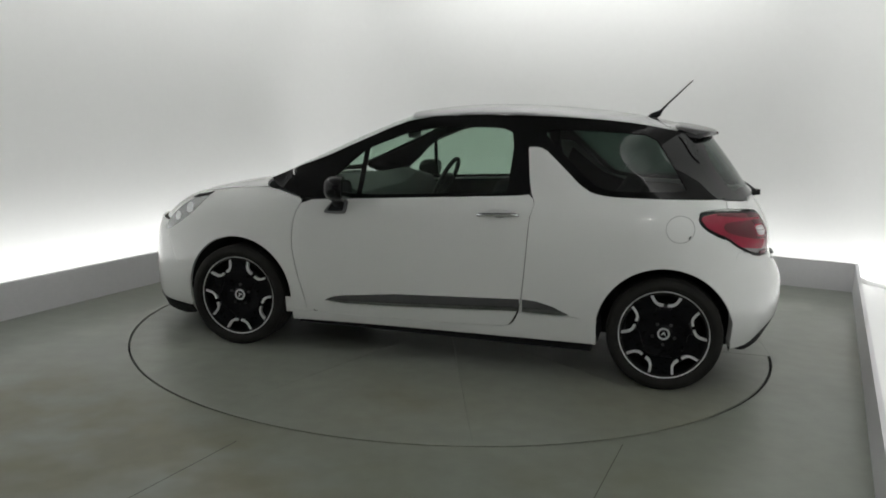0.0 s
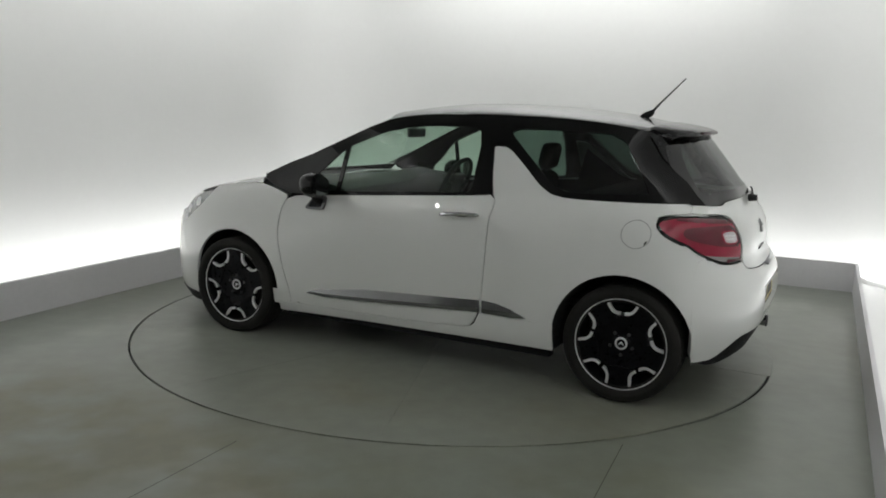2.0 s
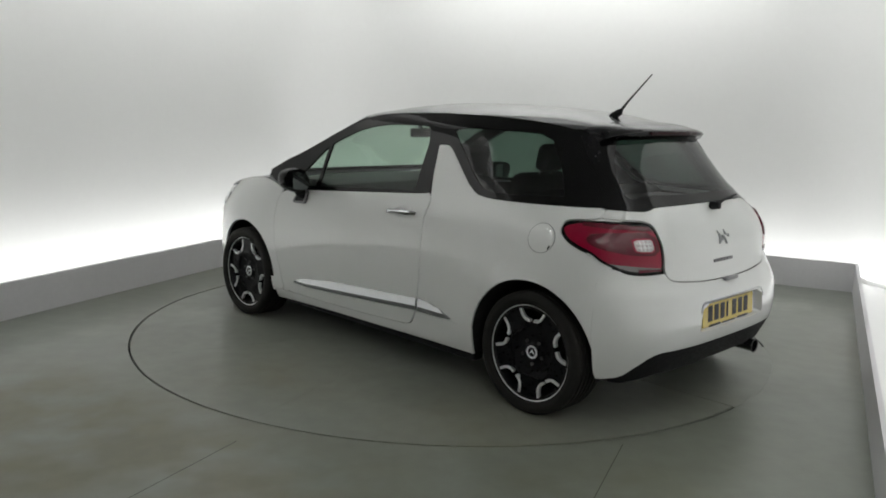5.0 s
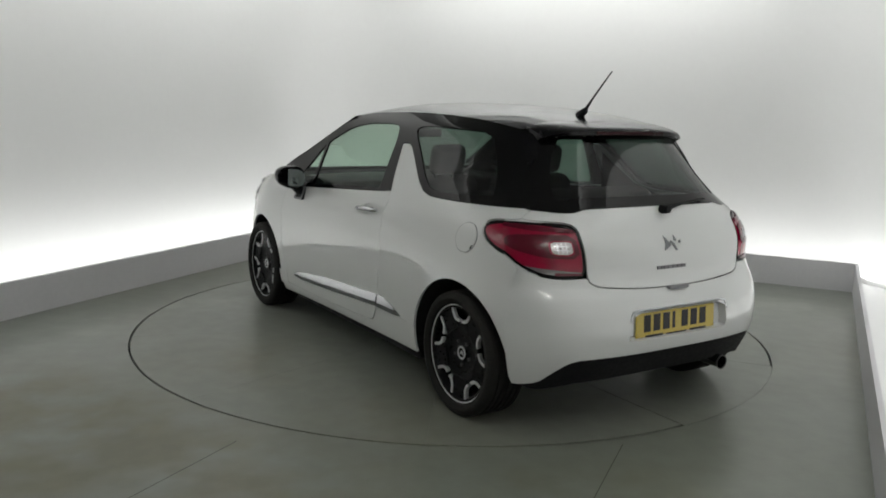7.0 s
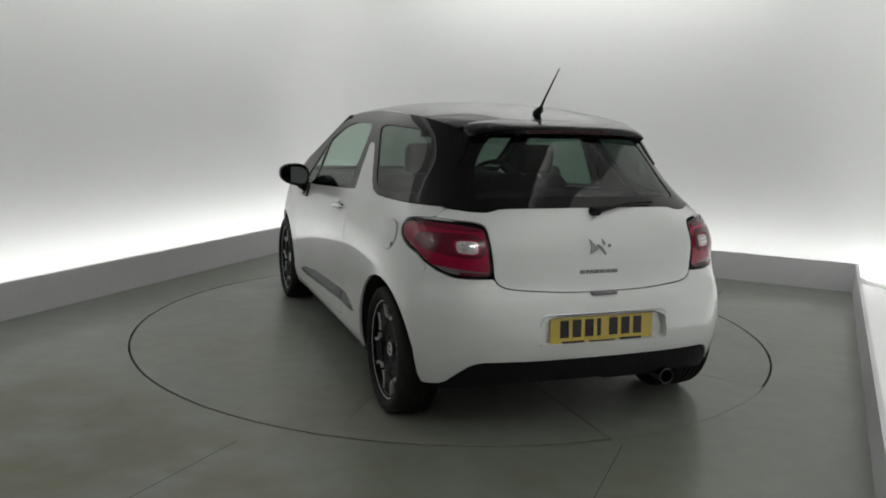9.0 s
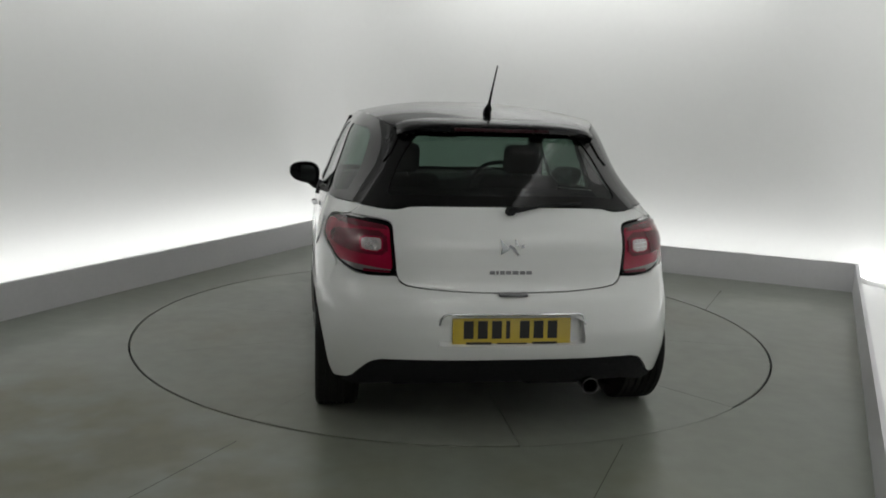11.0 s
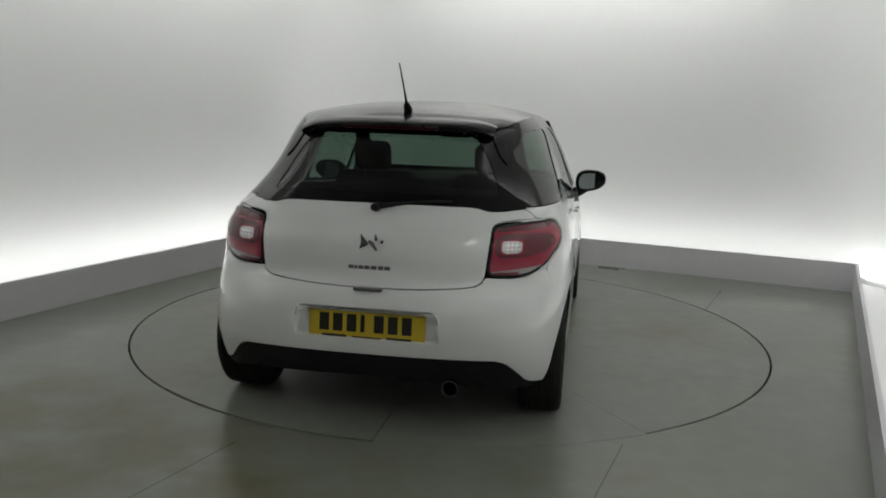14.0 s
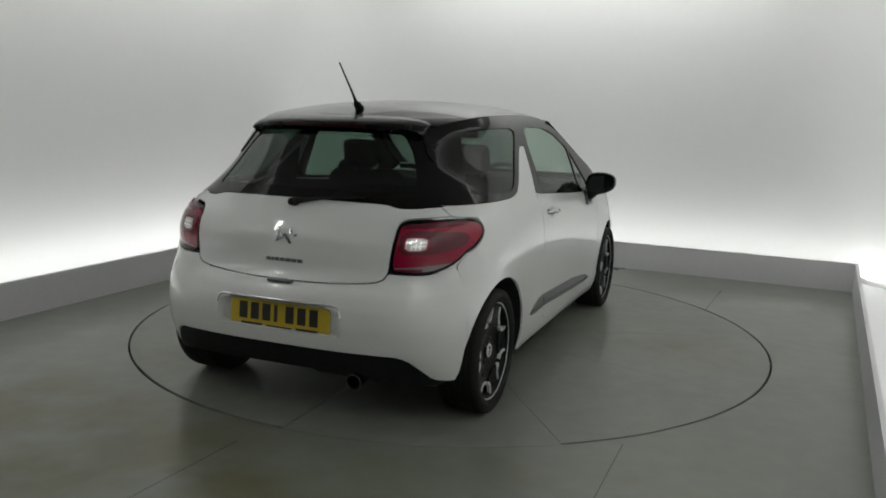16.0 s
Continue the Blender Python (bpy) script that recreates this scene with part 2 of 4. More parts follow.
def build_room():
    w = HALF + KERB_T + GAP
    e = END + KERB_T + GAP
    # floor with the round opening of the turntable
    steps = 160
    outer = []
    for k in range(steps):
        ang = 2 * math.pi * k / steps
        d = AL * math.cos(ang) + AC * math.sin(ang)
        ca, sa = math.cos(ang), math.sin(ang)
        reach = min((e + 0.1) / ca if ca > 1e-6 else 99, (START - 0.1) / ca if ca < -1e-6 else 99, (w + 0.1) / abs(sa) if abs(sa) > 1e-6 else 99)
        outer.append(d * reach)
    inner = []
    for k in range(steps):
        ang = 2 * math.pi * k / steps
        inner.append((AL * math.cos(ang) + AC * math.sin(ang)) * (RING + 0.006))
    verts = inner + outer + [v - Vector((0, 0, 0.03)) for v in inner]
    faces = []
    for k in range(steps):
        j = (k + 1) % steps
        faces.append((k, steps + k, steps + j, j))
        faces.append((k, j, 2 * steps + j, 2 * steps + k))
    floor = link_mesh("floor", verts, faces, FLOOR, smooth=False)
    bm = bmesh.new()
    bm.from_mesh(floor.data)
    bmesh.ops.recalc_face_normals(bm, faces=bm.faces)
    if sum(f.normal.z for f in bm.faces) < 0:
        bmesh.ops.reverse_faces(bm, faces=bm.faces)
    bm.to_mesh(floor.data)
    bm.free()
    tagged(floor, "worn grey painted concrete floor with brownish stains", kind="structure")
    # pit floor; the ring gap's shade is put into its near-black colour
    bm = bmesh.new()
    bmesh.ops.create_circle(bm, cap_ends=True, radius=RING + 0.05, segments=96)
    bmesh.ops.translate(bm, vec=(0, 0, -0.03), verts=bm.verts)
    tagged(part("turntable_pit", bm, PIT, None), "pit floor under the turntable plate, black for the gap's shade", kind="structure")
    # kerbs
    t = KERB_T
    slab("kerb_west", [(START, -HALF), (END + t, -HALF), (END + t, -HALF - t), (START, -HALF - t)], 0.0, KERB_H, KERBM, "low white painted kerb that hides the cove light")
    slab("kerb_east", [(START, east(START)), (END + t, east(END + t)), (END + t, east(END + t) + t), (START, east(START) + t)], 0.0, KERB_H, KERBM, "low white painted kerb that hides the cove light")
    slab("kerb_north", [(END, -HALF), (END, east(END)), (END + t, east(END)), (END + t, -HALF)], 0.0, KERB_H, KERBM, "low white painted kerb that hides the cove light")
    # white bed of the cove lamps between kerb and wall
    slab("cove_bed_west", [(START, -HALF - t), (e, -HALF - t), (e, -w), (START, -w)], 0.0, 0.035, WALL, "white bed of the cove lamps")
    slab("cove_bed_east", [(START, east(START) + t), (e, east(END) + t), (e, w), (START, w)], 0.0, 0.035, WALL, "white bed of the cove lamps")
    slab("cove_bed_north", [(END + t, -HALF - t), (END + t, east(END) + t), (e, east(END) + t), (e, -HALF - t)], 0.0, 0.034, WALL, "white bed of the cove lamps")
    # one seamless wall with rounded corners
    rad = 0.75
    plan = [(START, -w)]
    for k in range(13):
        g = math.pi / 2 * k / 12
        plan.append((e - rad + rad * math.sin(g), -w + rad - rad * math.cos(g)))
    for k in range(13):
        g = math.pi / 2 * k / 12
        plan.append((e - rad + rad * math.cos(g), w - rad + rad * math.sin(g)))
    plan.append((START, w))
    bm = bmesh.new()
    rows = []
    for out, z in ((0, -0.02), (0, CEIL), (0.12, CEIL), (0.12, -0.02)):
        row = []
        for a, b in plan:
            row.append(bm.verts.new(room(a + (out if a > e - rad else 0), b * (1 + out / w), z)))
        rows.append(row)
    for r0, r1 in zip(rows, rows[1:]):
        for k in range(len(plan) - 1):
            bm.faces.new((r0[k], r0[k + 1], r1[k + 1], r1[k]))
    tagged(part("wall_north", bm, WALL, None, smooth=True), "seamless white studio wall with rounded corners", kind="structure")
    # unseen wall, added; its tone stands for the dark space behind the camera
    slab("wall_south", [(START - 0.12, -w - 0.1), (START - 0.12, w + 0.1), (START, w + 0.1), (START, -w - 0.1)], 0.0, CEIL, SOUTHM, "unseen dark wall added to close the studio")
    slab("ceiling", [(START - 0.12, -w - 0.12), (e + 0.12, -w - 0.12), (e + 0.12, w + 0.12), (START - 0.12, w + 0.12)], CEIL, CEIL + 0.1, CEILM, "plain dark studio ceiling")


def floor_joint(p, q, width):
    """A hairline joint in the floor paint."""
    p, q = Vector((*p, 0)), Vector((*q, 0))
    n = Vector((-(q - p).y, (q - p).x, 0)).normalized() * width / 2
    bm = bmesh.new()
    bm.faces.new([bm.verts.new(v + Vector((0, 0, 0.0008))) for v in (p - n, q - n, q + n, p + n)])
    tagged(part("floor_joint", bm, JOINT, None), "hairline dark joint in the painted floor", kind="structure")


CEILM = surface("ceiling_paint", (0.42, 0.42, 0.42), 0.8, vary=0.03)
# dark tone stands for the unlit space behind the camera
SOUTHM = surface("unseen_wall_dark", (0.14, 0.14, 0.14), 0.7, vary=0.03)
JOINT = surface("joint_dirt", (0.085, 0.082, 0.070), 0.8, vary=0.4, scale=8)
build_room()
floor_joint((-0.90, -2.05), (-1.32, -2.95), 0.0045)
floor_joint((0.78, -1.94), (0.45, -2.75), 0.0035)


def ceiling_tube(at, turn):
    """A bare fluorescent tube under the ceiling."""
    ob = part("ceiling_tube", moved(tube_bm([(-0.75, 0, 0), (0.75, 0, 0)], 0.019, 12), Matrix.Translation(at) @ pose(0, 0, 0, 0, 0, turn)), TUBE, None)
    tagged(ob, "bare white fluorescent tube under the ceiling", "ceiling light", "ceiling tubes")
    part("batten", moved(box_bm((1.56, 0.06, 0.05), (0, 0, 0.045), 0.006), Matrix.Translation(at) @ pose(0, 0, 0, 0, 0, turn)), WALL, ob, "white lamp batten")


TUBE = glow("tube_light", (1.0, 1.0, 0.96), 24.0)
ceiling_tube((0.05, -5.2, CEIL - 0.072), 40)
ceiling_tube((-4.05, -3.45, CEIL - 0.072), 40)
floor_joint((1.92, 0.66), (2.26, 1.36), 0.004)


def build_turntable():
    """The round plate: a hub plate below and ten cover plates with fine seams between them."""
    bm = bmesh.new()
    # hub plate is near black too, which puts the seams' shade into colour
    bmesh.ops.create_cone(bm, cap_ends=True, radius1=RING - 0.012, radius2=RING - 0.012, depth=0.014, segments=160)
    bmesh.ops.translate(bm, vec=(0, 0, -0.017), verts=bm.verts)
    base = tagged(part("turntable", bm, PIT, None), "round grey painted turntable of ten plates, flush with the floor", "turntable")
    for k in range(10):
        gap0, gap1 = (0.0028 if k == 5 else 0.0012 if k == 6 else 0.0003), (0.0028 if k == 4 else 0.0012 if k == 5 else 0.0003)
        reach = RING + (0.0045 if k == 5 else -0.011 if k == 4 else -0.007)      # one plate nearly closes the gap to the floor
        a0, a1 = math.pi * k / 5, math.pi * (k + 1) / 5
        rim = [reach * Vector((math.cos(a0 + (a1 - a0) * i / 18), math.sin(a0 + (a1 - a0) * i / 18), 0)) for i in range(19)]
        # a seam cuts the edge off square
        shift0, shift1 = Vector((-math.sin(a0), math.cos(a0), 0)) * gap0, Vector((math.sin(a1), -math.cos(a1), 0)) * gap1
        mid = (a0 + a1) / 2
        tip = Vector((math.cos(mid), math.sin(mid), 0)) * (0.004)
        loop = [tip] + [rim[0] + shift0] + rim[1:-1] + [rim[-1] + shift1]
        bm = bmesh.new()
        hi = [bm.verts.new(v) for v in loop]
        lo = [bm.verts.new(v - Vector((0, 0, 0.010))) for v in loop]
        bm.faces.new(hi)
        bm.faces.new(lo[::-1])
        for i in range(len(loop)):
            j = (i + 1) % len(loop)
            bm.faces.new((hi[i], lo[i], lo[j], hi[j]))
        part("plate", bm, DISC, base)
    return base


turntable = build_turntable()

# ---- the car: a body surface over (s, z) ----
# s runs along the plan outline from the middle of the tail (0) over the left side to the middle of the nose (SN);
# negative s, and s past SN, are the right side.
XF = 0.85


def table(pairs, sigma):
    """A smooth curve through pairs of (place, value)."""
    a = np.array(pairs, float)
    g = np.arange(a[0, 0] - 0.3, a[-1, 0] + 0.3, 0.005)
    v = np.interp(g, a[:, 0], a[:, 1])
    k = np.exp(-0.5 * (np.arange(-60, 61) * 0.005 / sigma) ** 2)
    v = np.convolve(np.pad(v, 60, mode="edge"), k / k.sum(), mode="valid")
    return lambda q: np.interp(q, g, v)


half_width = table([(0.10, 0.74), (0.16, 0.80), (0.22, 0.832), (0.30, 0.843), (0.45, 0.848), (0.60, 0.850), (0.72, 0.850), (0.82, 0.842), (0.90, 0.826), (0.96, 0.802), (1.0, 0.782), (1.1, 0.747), (1.2, 0.708), (1.3, 0.668), (1.36, 0.638), (1.39, 0.616), (1.42, 0.575)], 0.02)
tail_x = table([(0.10, -1.70), (0.20, -1.74), (0.30, -1.79), (0.38, -1.832), (0.48, -1.848), (0.58, -1.842), (0.645, -1.815), (0.685, -1.778), (0.74, -1.762), (0.80, -1.764), (0.86, -1.756), (0.95, -1.708), (1.0, -1.672), (1.12, -1.588), (1.2, -1.528), (1.3, -1.448), (1.36, -1.395), (1.45, -1.3)], 0.018)
tail_n = table([(0.10, 4.1), (0.3, 4.1), (0.5, 4.0), (0.64, 3.85), (0.74, 3.85), (0.94, 3.7), (1.02, 3.12), (1.12, 2.93), (1.4, 2.84)], 0.03)
tail_start = table([(0.10, -0.90), (0.95, -0.90), (1.02, -0.77), (1.12, -0.52), (1.2, -0.45), (1.4, -0.45)], 0.03)
nose_x = table([(0.10, 2.06), (0.2, 2.09), (0.35, 2.10), (0.5, 2.10), (0.6, 2.09), (0.7, 2.06), (0.8, 2.00), (0.9, 1.87), (1.0, 1.53), (1.4, 1.5)], 0.03)
nose_n = table([(0.1, 3.15), (0.6, 3.1), (0.8, 2.95), (1.0, 2.7), (1.4, 2.6)], 0.05)


def reference_arc(length, width, n):
    a = np.linspace(0, math.pi / 2, 400)
    r = (np.cos(a) ** n + np.sin(a) ** n) ** (-1 / n)
    x, y = length * r * np.cos(a), width * r * np.sin(a)
    return a, np.concatenate([[0], np.cumsum(np.hypot(np.diff(x), np.diff(y)))])


RA, RS = reference_arc(0.92, 0.85, 2.8)
FA, FS = reference_arc(1.17, 0.85, 2.6)
SR, SM = RS[-1], XF + 0.90
SN = SR + SM + FS[-1]


def skin(s, z, lift=0.0):
    """Points of the body's surface."""
    s, z = np.atleast_1d(np.asarray(s, float)), np.atleast_1d(np.asarray(z, float))
    s, z = np.broadcast_arrays(s, z)
    side = np.where((s < 0) | (s > SN), -1.0, 1.0)
    q = np.abs(s)
    q = np.where(q > SN, 2 * SN - q, q)
    w = half_width(z)
    rear, front = q < SR, q > SR + SM
    a = np.where(rear, np.interp(q, RS, RA), np.where(front, np.interp(SN - q, FS, FA), math.pi / 2))
    n = np.where(rear, tail_n(z), nose_n(z))
    ca, sa = np.maximum(np.cos(a), 0), np.sin(a)
    r = (ca ** n + sa ** n) ** (-1 / n)
    xs = tail_start(z)
    x = np.where(rear, xs - (xs - tail_x(z)) * r * ca, np.where(front, XF + (nose_x(z) - XF) * r * ca, xs + (q - SR) * (XF - xs) / SM))
    y = w * r * sa
    for xw, bulge, reach, tall in ((-1.232, 0.032, 0.36, 0.25), (1.232, 0.046, 0.42, 0.34)):
        y = y + bulge * np.exp(-((x - xw) / reach) ** 2) * np.exp(-((z - 0.42) / tall) ** 2) * y / w
    return np.stack([x, y * side, z], -1)


def skin_normal(s, z):
    h = 0.004
    ds, dz = skin(np.asarray(s) + h, z) - skin(np.asarray(s) - h, z), skin(s, np.asarray(z) + h) - skin(s, np.asarray(z) - h)
    n = np.cross(dz, ds)
    return n / np.maximum(np.linalg.norm(n, axis=-1, keepdims=True), 1e-9)


def at_x(x, z):
    """s of the left side's point with this x and z."""
    if x >= XF:
        u = min((x - XF) / (float(nose_x(z)) - XF), 1.0)
        n = float(nose_n(z))
        return SN - float(np.interp(math.atan2((1 - u ** n) ** (1 / n), u), FA, FS))
    xs = float(tail_start(z))
    if x >= xs:
        return SR + (x - xs) * SM / (XF - xs)
    u = min((xs - x) / (xs - float(tail_x(z))), 1.0)
    n = float(tail_n(z))
    return float(np.interp(math.atan2((1 - u ** n) ** (1 / n), u), RA, RS))


def at_y(y, z):
    """s of the tail's point with this y and z."""
    v, n = min(abs(y) / float(half_width(z)), 1.0), float(tail_n(z))
    s = float(np.interp(math.atan2(v, (1 - v ** n) ** (1 / n)), RA, RS))
    return s if y >= 0 else -s


def X(*pairs):
    out = []
    for (x, z), (xn, zn) in zip(pairs, pairs[1:]):
        # the upper side turns inwards there, so that long steps need points in between
        k = max(1, math.ceil(abs(zn - z) / 0.025)) if min(z, zn) > 0.93 and max(x, xn) < 0.6 else 1
        out += [(x + (xn - x) * i / k, z + (zn - z) * i / k) for i in range(k)]
    return [(at_x(x, z), z) for x, z in out + [pairs[-1]]]


def Y(*pairs):
    return [(at_y(y, z), z) for y, z in pairs]


def dense(loop, step, smooth=0):
    """The closed loop in even steps; corners are rounded a little with smooth."""
    p = np.array(loop, float)
    for _ in range(smooth):
        nxt = np.roll(p, -1, 0)
        p = np.stack([0.78 * p + 0.22 * nxt, 0.22 * p + 0.78 * nxt], 1).reshape(-1, 2)
    out = []
    for a, b in zip(p, np.roll(p, -1, 0)):
        k = max(1, int(math.ceil(np.linalg.norm(b - a) / step)))
        out += [a + (b - a) * i / k for i in range(k)]
    return np.array(out)


def inside(p, loop):
    x, z = p[:, 0][:, None], p[:, 1][:, None]
    a, b = loop, np.roll(loop, -1, 0)
    cross = ((a[:, 1] > z) != (b[:, 1] > z)) & (x < (b[:, 0] - a[:, 0]) * (z - a[:, 1]) / (b[:, 1] - a[:, 1] + 1e-15) + a[:, 0])
    return cross.sum(1) % 2 == 1


from mathutils.geometry import delaunay_2d_cdt


def fill(loops, step):
    """Triangles over the first loop less the others, with points in between."""
    outer = loops[0]
    lo, hi = outer.min(0), outer.max(0)
    gx, gz = np.meshgrid(np.arange(lo[0] + step / 2, hi[0], step), np.arange(lo[1] + step / 2, hi[1], step))
    g = np.stack([gx.ravel(), gz.ravel()], -1)
    if len(g):
        ok = inside(g, outer)
        for h in loops[1:]:
            ok &= ~inside(g, h)
        g = g[ok]
    rim = np.concatenate(loops)
    if len(g):
        d = np.min(np.linalg.norm(g[:, None] - rim[None], axis=-1), 1)
        g = g[d > step * 0.45]
    pts = np.concatenate([rim, g]) if len(g) else rim
    edges, k = [], 0
    for lp in loops:
        edges += [(k + i, k + (i + 1) % len(lp)) for i in range(len(lp))]
        k += len(lp)
    v, _, f, *_ = delaunay_2d_cdt([Vector(p) for p in pts], edges, [], 0, 1e-7)
    v = np.array([tuple(p) for p in v])
    mid = np.array([v[list(t)].mean(0) for t in f])
    ok = inside(mid, outer)
    for h in loops[1:]:
        ok &= ~inside(mid, h)
    return v, [tuple(t) for t, o in zip(f, ok) if o]


def shell(name, loops, material, parent, lift=0.0, lean=None, rim=0.012, step=0.03, edge=0.012, smooth=1, mirror=False, label="", surf=None, dome=0.0):
    """A panel of the body over loops in (s, z), lifted off the surface, with its edge folded inwards by rim. mirror: the right-hand one."""
    loops = [dense(lp, edge, smooth) for lp in loops]
    v, f = fill(loops, step)
    p, n = (surf or skin)(v[:, 0], v[:, 1]), None
    n = skin_normal(v[:, 0], v[:, 1]) if surf is None else normal_of(surf, v[:, 0], v[:, 1])
    height = np.full(len(v), lift)
    if lean:                         # leans back from its lower edge: slope, and the top line's two (s, z) points
        k, (sa, za), (sb, zb) = lean
        height = height + k * np.clip(za + (zb - za) * (v[:, 0] - sa) / (sb - sa) - v[:, 1], 0, 0.2)
    if dome:
        alls = np.concatenate(loops)
        d = np.min(np.linalg.norm(v[:, None] - alls[None], axis=-1), 1)
        height = height + dome * (1 - np.exp(-d / 0.02))
    p = p + n * height[:, None]
    if lean:
        n = n + np.array((0, 0, lean[0]))
        n = n / np.linalg.norm(n, axis=1, keepdims=True)
    count = {}
    for t in f:
        for a, b in ((t[0], t[1]), (t[1], t[2]), (t[2], t[0])):
            count[(a, b)] = count.get((a, b), 0) + 1
    border = [e for e in count if (e[1], e[0]) not in count]
    verts, norms, faces = [*p], [*n], [t[::-1] for t in f]
    if rim:
        top, low = {}, {}
        for e in border:
            for i in e:
                if i not in top:
                    top[i], low[i] = len(verts), len(verts) + 1
                    verts += [p[i], p[i] - n[i] * rim]
                    norms += [n[i], n[i]]
        for a, b in border:
            faces.append((top[a], top[b], low[b], low[a]))
            t = p[b] - p[a]
            side = np.cross(n[a], t)
            side = side / max(np.linalg.norm(side), 1e-9)
            for i in (a, b):
                norms[top[i]] = norms[low[i]] = side
    verts, norms = np.array(verts), np.array(norms)
    if mirror:
        verts, norms = verts * (1, -1, 1), norms * (1, -1, 1)
        faces = [t[::-1] for t in faces]
    return link_mesh(name, verts - (PIVOT[0], PIVOT[1], 0), faces, material, parent, norms, label)


def normal_of(surf, a, b):
    h = 0.003
    n = np.cross(surf(a, b + h) - surf(a, b - h), surf(a + h, b) - surf(a - h, b))
    return n / np.maximum(np.linalg.norm(n, axis=-1, keepdims=True), 1e-9)


def both(name, loops, material, parent, **more):
    return [shell(name, loops, material, parent, **more), shell(name, loops, material, parent, mirror=True, **more)]


def arc(cx, cz, r, a0, a1, k=18, rz=None):
    return [(cx + r * math.cos(radians(a0 + (a1 - a0) * i / k)), cz + (rz or r) * math.sin(radians(a0 + (a1 - a0) * i / k))) for i in range(k + 1)]


car = new("car")
tagged(car, "white three-door hatchback with black roof and dark glass", "car")


def sheet(name, rows, material, parent, label="", thick=0.0):
    """A smooth skin through rows of points (car plan), row by row."""
    rows = np.array(rows, float)
    k, m = rows.shape[:2]
    verts = (rows - (PIVOT[0], PIVOT[1], 0)).reshape(-1, 3)
    faces = [(i * m + j, i * m + j + 1, (i + 1) * m + j + 1, (i + 1) * m + j) for i in range(k - 1) for j in range(m - 1)]
    bm = bmesh.new()
    vs = [bm.verts.new(v) for v in verts]
    for f in faces:
        bm.faces.new([vs[i] for i in f])
    bmesh.ops.remove_doubles(bm, verts=bm.verts, dist=1e-5)
    bmesh.ops.recalc_face_normals(bm, faces=bm.faces)
    if sum(f.normal.z * f.calc_area() for f in bm.faces) < 0:
        bmesh.ops.reverse_faces(bm, faces=bm.faces)
    me = bpy.data.meshes.new(name)
    for f in bm.faces:
        f.smooth = True
    bm.to_mesh(me)
    bm.free()
    me.materials.append(material)
    ob = new(name, me)
    ob.parent = parent
    if label:
        ob["label"] = label
    return ob


def curve(points, k):
    """k points along a smooth line through points."""
    p = np.array(points, float)
    d = np.concatenate([[0], np.cumsum(np.linalg.norm(np.diff(p, axis=0), axis=1))])
    q = np.linspace(0, d[-1], k)
    t = np.gradient(p, d, axis=0)
    i = np.clip(np.searchsorted(d, q) - 1, 0, len(d) - 2)
    h = (d[i + 1] - d[i])[:, None]
    u = ((q - d[i]) / h[:, 0])[:, None]
    return (2 * u**3 - 3 * u**2 + 1) * p[i] + (u**3 - 2 * u**2 + u) * h * t[i] + (-2 * u**3 + 3 * u**2) * p[i + 1] + (u**3 - u**2) * h * t[i + 1]


